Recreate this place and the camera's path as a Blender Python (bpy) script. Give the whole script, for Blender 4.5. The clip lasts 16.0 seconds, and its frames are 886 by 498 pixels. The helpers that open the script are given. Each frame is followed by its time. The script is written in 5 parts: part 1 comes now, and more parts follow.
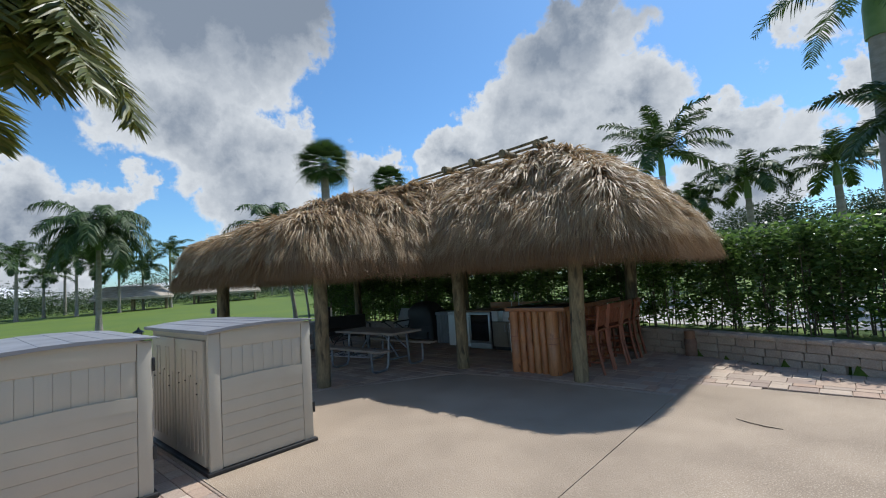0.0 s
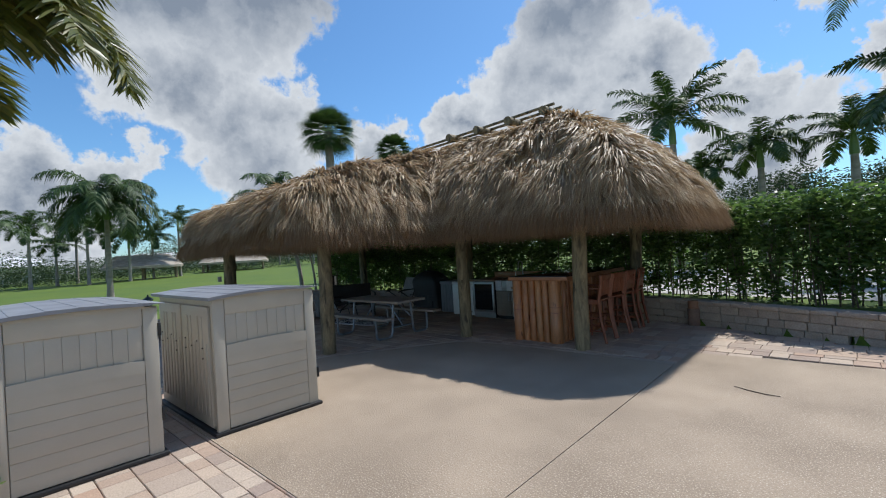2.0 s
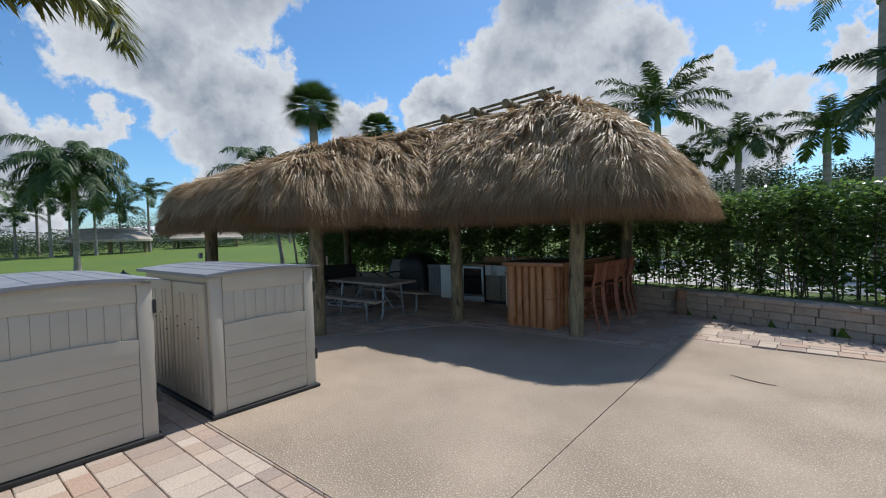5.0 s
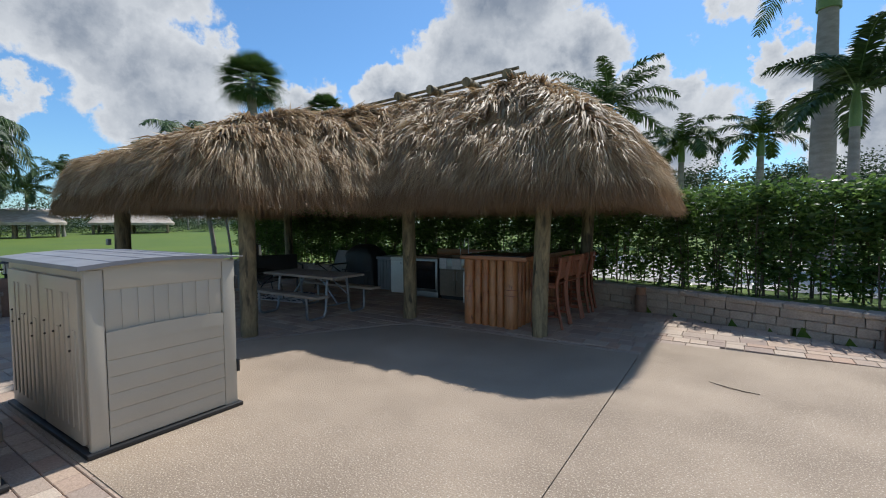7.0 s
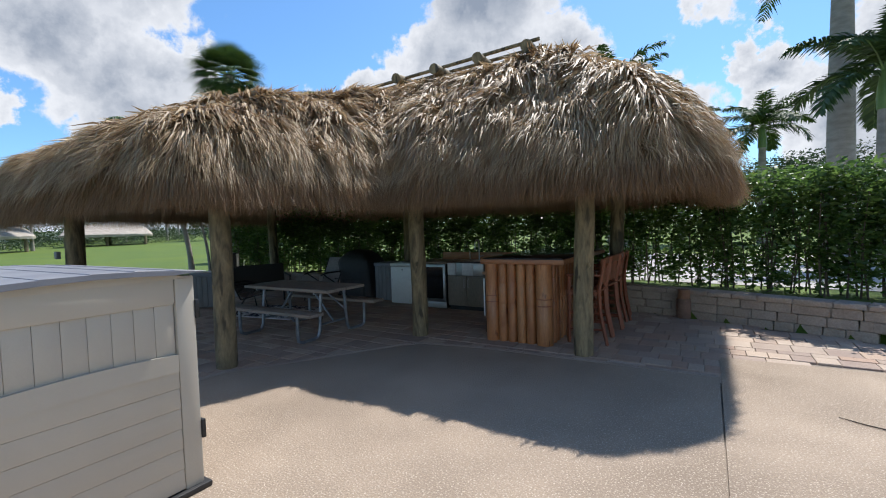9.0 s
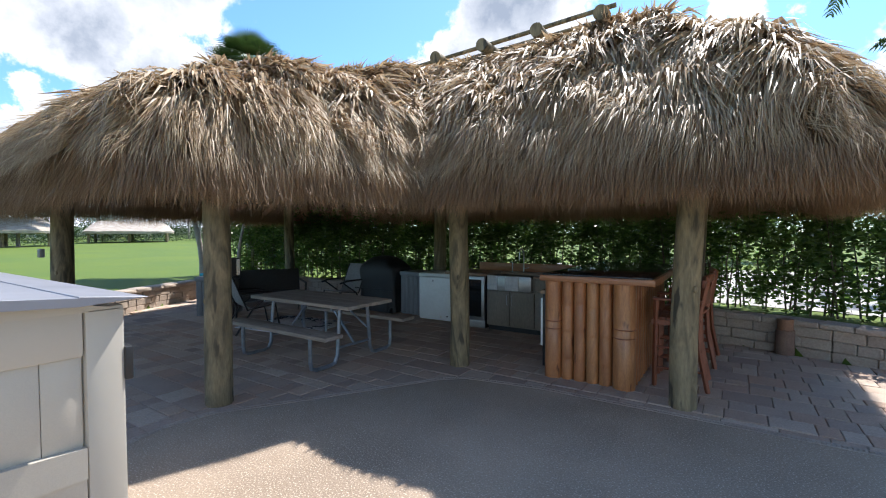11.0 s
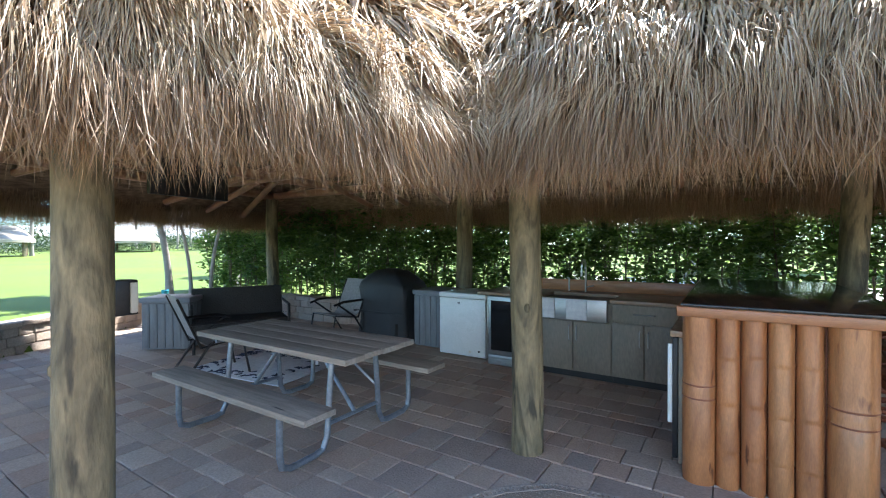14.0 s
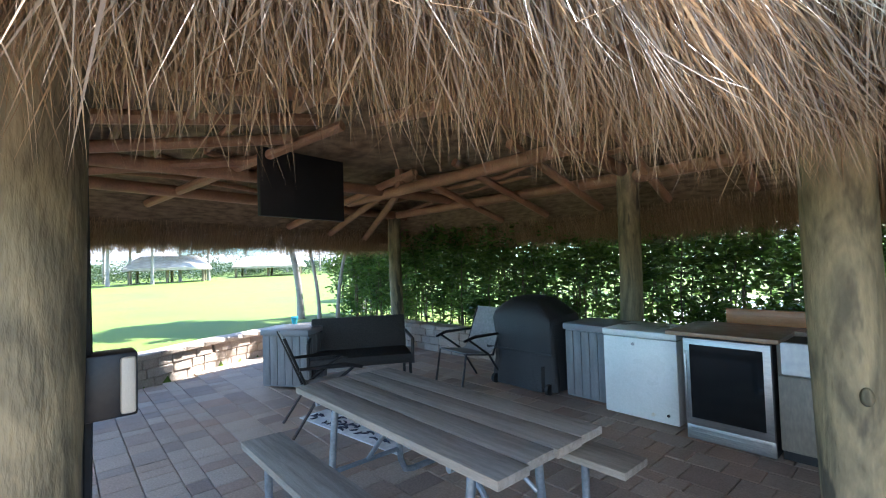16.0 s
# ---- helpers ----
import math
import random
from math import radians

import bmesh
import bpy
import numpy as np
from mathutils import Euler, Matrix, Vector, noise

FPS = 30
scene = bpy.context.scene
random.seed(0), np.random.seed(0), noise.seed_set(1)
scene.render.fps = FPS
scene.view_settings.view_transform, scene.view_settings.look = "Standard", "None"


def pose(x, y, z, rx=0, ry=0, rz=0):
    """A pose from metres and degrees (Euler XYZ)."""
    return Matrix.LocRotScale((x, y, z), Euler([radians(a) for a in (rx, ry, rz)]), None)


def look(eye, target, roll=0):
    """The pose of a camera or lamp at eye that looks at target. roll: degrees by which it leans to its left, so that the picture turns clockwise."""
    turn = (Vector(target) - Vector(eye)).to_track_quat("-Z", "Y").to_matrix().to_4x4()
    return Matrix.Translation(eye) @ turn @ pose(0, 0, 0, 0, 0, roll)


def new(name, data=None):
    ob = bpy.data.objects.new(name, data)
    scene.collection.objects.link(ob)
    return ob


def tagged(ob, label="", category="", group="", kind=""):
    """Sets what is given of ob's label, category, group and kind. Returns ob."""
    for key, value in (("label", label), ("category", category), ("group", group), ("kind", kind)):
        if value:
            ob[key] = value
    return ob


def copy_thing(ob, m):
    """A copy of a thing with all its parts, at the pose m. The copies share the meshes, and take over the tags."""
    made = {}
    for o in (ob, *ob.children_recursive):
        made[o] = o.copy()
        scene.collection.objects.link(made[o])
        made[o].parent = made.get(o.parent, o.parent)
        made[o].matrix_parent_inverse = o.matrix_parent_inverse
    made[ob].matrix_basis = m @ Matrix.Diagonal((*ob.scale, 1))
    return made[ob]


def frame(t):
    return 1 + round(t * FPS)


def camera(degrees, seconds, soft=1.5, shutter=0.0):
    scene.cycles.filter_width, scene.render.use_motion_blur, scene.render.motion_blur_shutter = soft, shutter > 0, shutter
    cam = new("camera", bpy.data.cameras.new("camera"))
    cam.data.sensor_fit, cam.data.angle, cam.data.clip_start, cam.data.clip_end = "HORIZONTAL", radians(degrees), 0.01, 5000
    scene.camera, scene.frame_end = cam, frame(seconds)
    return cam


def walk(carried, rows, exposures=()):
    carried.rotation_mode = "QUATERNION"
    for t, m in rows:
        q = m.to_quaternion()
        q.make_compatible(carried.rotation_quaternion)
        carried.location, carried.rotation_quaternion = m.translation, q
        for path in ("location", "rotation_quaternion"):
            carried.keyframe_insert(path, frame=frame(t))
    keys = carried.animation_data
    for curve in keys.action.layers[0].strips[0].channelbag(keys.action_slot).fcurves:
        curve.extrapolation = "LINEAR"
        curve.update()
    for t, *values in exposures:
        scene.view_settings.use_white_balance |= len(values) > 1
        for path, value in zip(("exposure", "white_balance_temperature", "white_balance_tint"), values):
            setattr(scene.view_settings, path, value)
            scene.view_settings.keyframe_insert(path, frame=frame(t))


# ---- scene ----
cam = camera(90.4, 16.0, soft=1.1)
METRES, EYE, TILT, LEAN, TURN = 7.13, 1.62, 0.0, 0.0, 41.6
ROWS = [
    (0.0, 0.0, 0.0, 0.0, 0.26, 4.12, 3.57),
    (0.5, -0.0004, 0.0019, -0.0009, 0.46, 3.95, 3.58),
    (1.0, -0.0007, 0.0013, -0.0018, 0.89, 2.84, 3.48),
    (1.5, 0.0032, 0.0019, -0.0036, 1.0, 1.04, 3.4),
    (2.0, 0.007, 0.0027, -0.0039, 1.1, 0.34, 3.38),
    (2.5, 0.0051, 0.0023, -0.0037, 1.97, 0.09, 3.27),
    (3.0, -0.0021, 0.0019, -0.0038, 2.3, -0.42, 2.94),
    (3.5, -0.0194, 0.0008, -0.002, 2.02, -0.7, 2.65),
    (4.0, -0.0379, -0.0018, -0.0004, -0.54, -1.09, 2.34),
    (6.5, -0.0339, 0.0882, -0.0108, -4.19, -3.31, 0.07),
    (7.0, -0.042, 0.1231, -0.0093, -8.59, -3.1, 0.2),
    (7.5, -0.0375, 0.1646, -0.0134, 0.27, -0.98, 0.34),
    (8.0, -0.0474, 0.2067, -0.0142, 1.07, -0.76, 0.56),
    (8.5, -0.0688, 0.2476, -0.0117, -8.21, -1.32, 1.86),
    (9.0, -0.0727, 0.2873, -0.0167, -10.38, -2.66, 1.74),
    (11.5, -0.1029, 0.4985, -0.0164, -7.79, -1.57, -0.13),
    (12.0, -0.1114, 0.543, -0.0132, -11.53, -1.49, -0.29),
    (12.5, -0.1006, 0.5903, -0.0193, -9.37, -1.33, -0.27),
    (13.0, -0.0999, 0.637, -0.0198, -9.02, -0.96, -0.53),
    (13.5, -0.1181, 0.6853, -0.0179, -9.35, -0.46, -0.29),
    (14.0, -0.1131, 0.7341, -0.0227, -8.51, -0.57, 0.14),
    (14.5, -0.1136, 0.7807, -0.0195, -4.34, -0.74, 0.02),
    (15.0, -0.1317, 0.8249, -0.0188, -5.27, -0.75, 1.4),
    (15.5, -0.1371, 0.8684, -0.0199, -3.17, 0.61, 2.58),
    (16.0, -0.1375, 0.9111, -0.0166, 7.29, 2.0, 1.7),
]
EXPOSURES = [(0.0, 0.2, 6000, 8), (4.0, 0.15, 6000, 9), (6.5, 0.2, 6050, 9), (8.0, 0.15, 6050, 9), (9.0, 0.5, 6100, 11), (11.5, 1.35, 6100, 12), (12.5, 2.05, 6050, 12), (14.0, 2.45, 5950, 12), (15.0, 2.7, 5800, 12), (16.0, 2.85, 5750, 11)]
walk(cam, [(t, pose(0, 0, EYE, TILT, LEAN, TURN) @ pose(METRES * x, METRES * y, METRES * z, 90 + pitch, roll, yaw)) for t, x, y, z, yaw, pitch, roll in ROWS], EXPOSURES)


# ---- world, sun, exposure ----
SUN_ELEV = radians(57.0)
world = bpy.data.worlds.new("sky")
scene.world = world
world.use_nodes = True


def build_sky():
    nt = world.node_tree
    nt.nodes.clear()
    n, lk = nt.nodes, nt.links
    out = n.new("ShaderNodeOutputWorld")
    sky = n.new("ShaderNodeTexSky")
    sky.sky_type, sky.sun_disc, sky.sun_elevation, sky.sun_rotation = "NISHITA", False, SUN_ELEV, 0.0
    sky.dust_density, sky.ozone_density, sky.air_density = 0.5, 2.0, 1.0
    deep = n.new("ShaderNodeMix")
    deep.data_type, deep.blend_type = "RGBA", "MULTIPLY"
    deep.inputs[0].default_value = 1.0
    deep.inputs[7].default_value = (0.7, 0.95, 1.1, 1)
    lk.new(sky.outputs[0], deep.inputs[6])
    bg = n.new("ShaderNodeBackground")
    bg.inputs[1].default_value = 0.115
    lk.new(deep.outputs[2], bg.inputs[0])
    co = n.new("ShaderNodeTexCoord")

    def vmath(op, a, b=None):
        v = n.new("ShaderNodeVectorMath")
        v.operation = op
        lk.new(a, v.inputs[0])
        if b is not None:
            if isinstance(b, tuple):
                v.inputs[1].default_value = b
            else:
                lk.new(b, v.inputs[1])
        return v

    def smath(op, a, b, clamp=False):
        v = n.new("ShaderNodeMath")
        v.operation, v.use_clamp = op, clamp
        for i, x in enumerate((a, b)):
            if isinstance(x, (int, float)):
                v.inputs[i].default_value = x
            else:
                lk.new(x, v.inputs[i])
        return v.outputs[0]

    def fbm(scale, detail, amount):
        t = n.new("ShaderNodeTexNoise")
        t.inputs["Scale"].default_value, t.inputs["Detail"].default_value = scale, detail
        t.inputs["Roughness"].default_value = 0.6
        lk.new(co.outputs["Generated"], t.inputs["Vector"])
        c = vmath("SUBTRACT", t.outputs["Color"], (0.5, 0.5, 0.5))
        return vmath("MULTIPLY", c.outputs[0], (amount, amount, amount)).outputs[0]

    p = vmath("ADD", co.outputs["Generated"], fbm(5.0, 8.0, 0.3)).outputs[0]
    p = vmath("ADD", p, fbm(17.0, 8.0, 0.13)).outputs[0]
    lobes = [  # direction, radius of each cumulus heap
        ((-0.857, 0.286, 0.47), 0.18), ((-0.777, 0.40, 0.50), 0.15), ((-0.906, 0.277, 0.319), 0.13),
        ((-0.874, 0.37, 0.28), 0.12), ((-0.89, 0.40, 0.20), 0.12), ((-0.90, 0.42, 0.10), 0.1),
        ((-0.37, 0.841, 0.41), 0.14), ((-0.484, 0.814, 0.33), 0.12), ((-0.6, 0.74, 0.26), 0.09),
        ((-0.288, 0.902, 0.32), 0.12), ((-0.13, 0.94, 0.25), 0.07), ((-0.083, 0.985, 0.17), 0.12),
        ((-0.40, 0.88, 0.23), 0.13), ((-0.74, 0.625, 0.22), 0.08),
        ((-0.984, 0.066, 0.15), 0.1), ((-0.974, 0.15, 0.15), 0.08), ((0.08, 0.958, 0.274), 0.07),
        ((0.2, 0.965, 0.18), 0.12), ((0.03, 0.95, 0.44), 0.1), ((0.5, 0.8, 0.3), 0.2), ((0.8, 0.3, 0.4), 0.3),
        ((0.3, -0.8, 0.4), 0.3), ((-0.7, -0.5, 0.4), 0.25), ((0.8, -0.5, 0.3), 0.25), ((-0.99, -0.1, 0.22), 0.12),
        ((-0.2, -0.2, 0.95), 0.15), ((-0.95, 0.1, 0.04), 0.1), ((-0.15, 0.98, 0.06), 0.14),
    ]
    field = None
    for c, r in lobes:
        d = vmath("DISTANCE", p, c).outputs["Value"]
        v = smath("SUBTRACT", 1.0, smath("DIVIDE", d, r))
        field = v if field is None else smath("MAXIMUM", field, v)
    mask = n.new("ShaderNodeMapRange")
    mask.interpolation_type = "SMOOTHSTEP"
    mask.inputs[1].default_value, mask.inputs[2].default_value = -0.06, 0.15
    lk.new(field, mask.inputs[0])
    # thick hearts of the heaps are greyer than their rims
    billow = n.new("ShaderNodeTexNoise")
    billow.inputs["Scale"].default_value, billow.inputs["Detail"].default_value = 11.0, 6.0
    lk.new(p, billow.inputs["Vector"])
    thick = smath("ADD", smath("MULTIPLY", field, 0.75), smath("MULTIPLY", billow.outputs[0], 0.45))
    sep = n.new("ShaderNodeSeparateXYZ")
    lk.new(co.outputs["Generated"], sep.inputs[0])
    thick = smath("ADD", thick, smath("MAXIMUM", 0.0, smath("MULTIPLY", smath("SUBTRACT", sep.outputs[2], 0.40), 4.5)))
    ramp = n.new("ShaderNodeValToRGB")
    ramp.color_ramp.elements[0].position, ramp.color_ramp.elements[0].color = 0.3, (1.0, 1.0, 1.0, 1)
    ramp.color_ramp.elements[1].position, ramp.color_ramp.elements[1].color = 1.05, (0.35, 0.40, 0.48, 1)
    lk.new(thick, ramp.inputs[0])
    cl = n.new("ShaderNodeBackground")
    cl.inputs[1].default_value = 0.63
    lk.new(ramp.outputs[0], cl.inputs[0])
    mix = n.new("ShaderNodeMixShader")
    lk.new(mask.outputs[0], mix.inputs[0])
    lk.new(bg.outputs[0], mix.inputs[1])
    lk.new(cl.outputs[0], mix.inputs[2])
    lk.new(mix.outputs[0], out.inputs[0])


build_sky()
sun = new("sun", bpy.data.lights.new("sun", "SUN"))
sun.data.energy, sun.data.angle, sun.data.color = 4.3, radians(0.53), (1.0, 0.94, 0.85)
sun.matrix_world = look((5.0, 60, 92.4), (0, 0, 0))


# ---- materials ----
def mat(name, a, b=None, scale=6.0, rough=0.7, metal=0.0, bump=0.2, fine=60.0, stretch=(1, 1, 1), rand=0.0, island=0.0,
        spread=None, coat=0.0, translucent=0.0, wave=0.0, detail=6.0, spots=None, spot_scale=30.0, spot_at=0.62):
    """A procedural surface: two colours mixed by noise, fine grain, relief, and variation from piece to piece."""
    m = bpy.data.materials.new(name)
    m.use_nodes = True
    nt = m.node_tree
    n, lk = nt.nodes, nt.links
    bs = n["Principled BSDF"]
    b = b or tuple(x * 0.7 for x in a)
    co = n.new("ShaderNodeTexCoord")
    mp = n.new("ShaderNodeMapping")
    mp.inputs["Scale"].default_value = stretch
    lk.new(co.outputs["Object"], mp.inputs[0])
    vec = mp.outputs[0]
    if rand:
        oi = n.new("ShaderNodeObjectInfo")
        off = n.new("ShaderNodeVectorMath")
        off.operation = "MULTIPLY_ADD"
        lk.new(oi.outputs["Random"], off.inputs[0])
        off.inputs[1].default_value = (37.0, 19.0, 53.0)
        lk.new(vec, off.inputs[2])
        vec = off.outputs[0]
    big = n.new("ShaderNodeTexNoise")
    big.inputs["Scale"].default_value, big.inputs["Detail"].default_value = scale, detail
    if wave:
        big.inputs["Distortion"].default_value = wave
    lk.new(vec, big.inputs["Vector"])
    small = n.new("ShaderNodeTexNoise")
    small.inputs["Scale"].default_value, small.inputs["Detail"].default_value = fine, 3.0
    lk.new(vec, small.inputs["Vector"])
    rp = n.new("ShaderNodeValToRGB")
    rp.color_ramp.elements[0].position, rp.color_ramp.elements[0].color = 0.35, (*a, 1)
    rp.color_ramp.elements[1].position, rp.color_ramp.elements[1].color = 0.65, (*b, 1)
    lk.new(big.outputs[0], rp.inputs[0])
    col = rp.outputs[0]
    if spread and (rand or island):
        src = oi.outputs["Random"] if rand else n.new("ShaderNodeNewGeometry").outputs["Random Per Island"]
        rr = n.new("ShaderNodeValToRGB")
        rr.color_ramp.interpolation = "LINEAR"
        els = rr.color_ramp.elements
        while len(els) < len(spread):
            els.new(0.5)
        for i, c in enumerate(spread):
            els[i].position, els[i].color = i / (len(spread) - 1), (*c, 1)
        lk.new(src, rr.inputs[0])
        mx = n.new("ShaderNodeMix")
        mx.data_type = "RGBA"
        mx.inputs[0].default_value = rand or island
        lk.new(col, mx.inputs[6])
        lk.new(rr.outputs[0], mx.inputs[7])
        col = mx.outputs[2]
    if spots:
        sp = n.new("ShaderNodeTexNoise")
        sp.inputs["Scale"].default_value, sp.inputs["Detail"].default_value = spot_scale, 4.0
        lk.new(vec, sp.inputs["Vector"])
        sr = n.new("ShaderNodeMapRange")
        sr.inputs[1].default_value, sr.inputs[2].default_value = spot_at, spot_at + 0.06
        lk.new(sp.outputs[0], sr.inputs[0])
        sm = n.new("ShaderNodeMix")
        sm.data_type = "RGBA"
        lk.new(sr.outputs[0], sm.inputs[0])
        lk.new(col, sm.inputs[6])
        sm.inputs[7].default_value = (*spots, 1)
        col = sm.outputs[2]
    gr = n.new("ShaderNodeMix")
    gr.data_type, gr.blend_type = "RGBA", "OVERLAY"
    gr.inputs[0].default_value = 0.35
    lk.new(col, gr.inputs[6])
    lk.new(small.outputs[0], gr.inputs[7])
    lk.new(gr.outputs[2], bs.inputs["Base Color"])
    rv = n.new("ShaderNodeMapRange")
    rv.inputs[3].default_value, rv.inputs[4].default_value = max(rough - 0.12, 0.02), min(rough + 0.12, 1)
    lk.new(big.outputs[0], rv.inputs[0])
    lk.new(rv.outputs[0], bs.inputs["Roughness"])
    bs.inputs["Metallic"].default_value = metal
    bs.inputs["Coat Weight"].default_value = coat
    if bump:
        ad = n.new("ShaderNodeMath")
        ad.operation = "ADD"
        lk.new(big.outputs[0], ad.inputs[0])
        lk.new(small.outputs[0], ad.inputs[1])
        bp = n.new("ShaderNodeBump")
        bp.inputs["Strength"].default_value, bp.inputs["Distance"].default_value = bump, 0.01
        lk.new(ad.outputs[0], bp.inputs["Height"])
        lk.new(bp.outputs[0], bs.inputs["Normal"])
    if translucent:
        tr = n.new("ShaderNodeBsdfTranslucent")
        lk.new(gr.outputs[2], tr.inputs[0])
        ms = n.new("ShaderNodeMixShader")
        ms.inputs[0].default_value = translucent
        lk.new(bs.outputs[0], ms.inputs[1])
        lk.new(tr.outputs[0], ms.inputs[2])
        lk.new(ms.outputs[0], n["Material Output"].inputs[0])
    return m


THATCH_COLS = [(0.18, 0.1, 0.047), (0.46, 0.31, 0.16), (0.68, 0.52, 0.31), (0.34, 0.2, 0.095), (0.78, 0.63, 0.41), (0.26, 0.15, 0.07)]
M_THATCH = mat("dry_palm_leaf", (0.52, 0.40, 0.26), (0.2, 0.13, 0.07), 4, 0.54, bump=0.1, island=0.68, spread=THATCH_COLS, translucent=0.3)
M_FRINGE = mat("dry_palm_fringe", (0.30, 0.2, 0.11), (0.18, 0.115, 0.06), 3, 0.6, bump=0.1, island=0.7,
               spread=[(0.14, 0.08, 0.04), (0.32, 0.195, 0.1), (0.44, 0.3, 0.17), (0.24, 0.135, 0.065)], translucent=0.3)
M_MAT = mat("thatch_mat", (0.22, 0.15, 0.085), (0.11, 0.072, 0.04), 7, 0.9, bump=0.9, fine=90, stretch=(1, 1, 5))
M_POST = mat("treated_pine_post", (0.29, 0.225, 0.125), (0.075, 0.062, 0.038), 3.4, 0.75, bump=0.6, fine=45, stretch=(1.6, 1.6, 0.4), spots=(0.06, 0.05, 0.032), spot_scale=5.0, spot_at=0.6, rand=0.2,
             spread=[(0.15, 0.13, 0.075), (0.23, 0.185, 0.105)], wave=2.4)
M_LOG = mat("peeled_cypress_log", (0.30, 0.15, 0.08), (0.19, 0.09, 0.05), 4, 0.6, bump=0.3, stretch=(1, 1, 1), rand=0.3,
            spread=[(0.2, 0.095, 0.05), (0.36, 0.2, 0.11)])
M_CONC = mat("exposed_aggregate_concrete", (0.37, 0.285, 0.205), (0.255, 0.195, 0.14), 0.9, 0.85, bump=0.7, fine=75, spots=(0.52, 0.435, 0.34), spot_scale=85, spot_at=0.57)
PAVE = [(0.46, 0.29, 0.2), (0.38, 0.3, 0.24), (0.56, 0.45, 0.35), (0.29, 0.215, 0.18), (0.5, 0.36, 0.26), (0.6, 0.5, 0.4)]
M_PAVER = mat("tumbled_paver", (0.40, 0.31, 0.24), (0.32, 0.25, 0.2), 5, 0.85, bump=0.5, fine=70, rand=0.62, spread=PAVE)
M_PAVERS = mat("tumbled_pavers", (0.40, 0.31, 0.24), (0.32, 0.25, 0.2), 5, 0.85, bump=0.5, fine=70, island=0.62, spread=PAVE)
M_SAND = mat("joint_sand", (0.29, 0.24, 0.19), (0.21, 0.17, 0.135), 8, 0.95, bump=0.5)
M_BLOCK = mat("retaining_block", (0.42, 0.345, 0.275), (0.3, 0.245, 0.2), 5, 0.9, bump=0.9, fine=45, rand=0.5,
              spread=[(0.36, 0.3, 0.25), (0.47, 0.38, 0.3), (0.34, 0.26, 0.21)])
M_FARTHATCH = mat("grey_far_thatch", (0.48, 0.42, 0.35), (0.33, 0.28, 0.23), 2.5, 0.9, bump=0.6, stretch=(1, 1, 4))
M_GRASS = mat("mown_grass", (0.066, 0.118, 0.005), (0.098, 0.145, 0.008), 0.35, 0.9, bump=0.8, fine=28)
M_RESIN = mat("beige_resin", (0.47, 0.43, 0.36), (0.43, 0.39, 0.325), 2, 0.42, bump=0.03, fine=700)
M_LID = mat("grey_resin_lid", (0.24, 0.245, 0.27), (0.2, 0.205, 0.23), 3, 0.45, bump=0.04, fine=600)
M_BLACK = mat("black_plastic", (0.018, 0.018, 0.02), (0.012, 0.012, 0.013), 8, 0.5, bump=0.05)
M_IRON = mat("black_iron", (0.02, 0.02, 0.022), (0.035, 0.03, 0.028), 10, 0.45, metal=0.4, bump=0.1)
M_BAMBOO = mat("varnished_bamboo", (0.44, 0.18, 0.065), (0.22, 0.075, 0.026), 4, 0.4, bump=0.15, stretch=(3, 3, 0.6), rand=0.4,
               spread=[(0.25, 0.075, 0.026), (0.52, 0.27, 0.1), (0.32, 0.11, 0.036), (0.44, 0.19, 0.07)], coat=0.25, wave=1.6, spots=(0.11, 0.032, 0.012), spot_scale=5.5, spot_at=0.66)
M_WOOD = mat("orange_stained_wood", (0.40, 0.17, 0.07), (0.29, 0.115, 0.045), 3, 0.42, bump=0.12, stretch=(0.7, 6, 6), wave=0.8, coat=0.2)
M_STOOL = mat("stained_eucalyptus", (0.26, 0.085, 0.04), (0.18, 0.055, 0.025), 5, 0.45, bump=0.12, stretch=(4, 4, 0.8))
M_GRANITE = mat("black_granite", (0.012, 0.012, 0.013), (0.03, 0.028, 0.027), 60, 0.12, bump=0.0)
M_COUNTER = mat("tan_solid_counter", (0.33, 0.22, 0.14), (0.27, 0.175, 0.11), 9, 0.35, bump=0.05)
M_CAB = mat("grey_brown_cabinet", (0.25, 0.21, 0.165), (0.2, 0.168, 0.13), 3, 0.55, bump=0.08, stretch=(1, 1, 0.3))
M_STEEL = mat("brushed_steel", (0.45, 0.45, 0.45), (0.38, 0.38, 0.38), 4, 0.42, metal=1.0, bump=0.03, stretch=(0.4, 6, 6))
M_WHITE = mat("white_enamel", (0.78, 0.8, 0.78), (0.73, 0.75, 0.73), 3, 0.3, bump=0.02, spots=(0.62, 0.5, 0.3), spot_scale=3.5, spot_at=0.72)
M_GLASSBLK = mat("dark_door_glass", (0.006, 0.007, 0.008), (0.008, 0.009, 0.01), 3, 0.06, bump=0)
M_SCREEN = mat("black_screen_cover", (0.008, 0.008, 0.01), (0.012, 0.012, 0.014), 6, 0.6, bump=0.15)
M_GREYWOOD = mat("weathered_grey_plank", (0.38, 0.325, 0.27), (0.24, 0.2, 0.165), 5, 0.85, bump=0.5, stretch=(0.5, 7, 7), rand=0.3,
                 spread=[(0.29, 0.245, 0.205), (0.42, 0.36, 0.3)], wave=0.6, spots=(0.06, 0.05, 0.045), spot_scale=4.5, spot_at=0.7)
M_GALV = mat("galvanised_pipe", (0.30, 0.33, 0.37), (0.22, 0.245, 0.28), 12, 0.45, metal=0.6, bump=0.08)
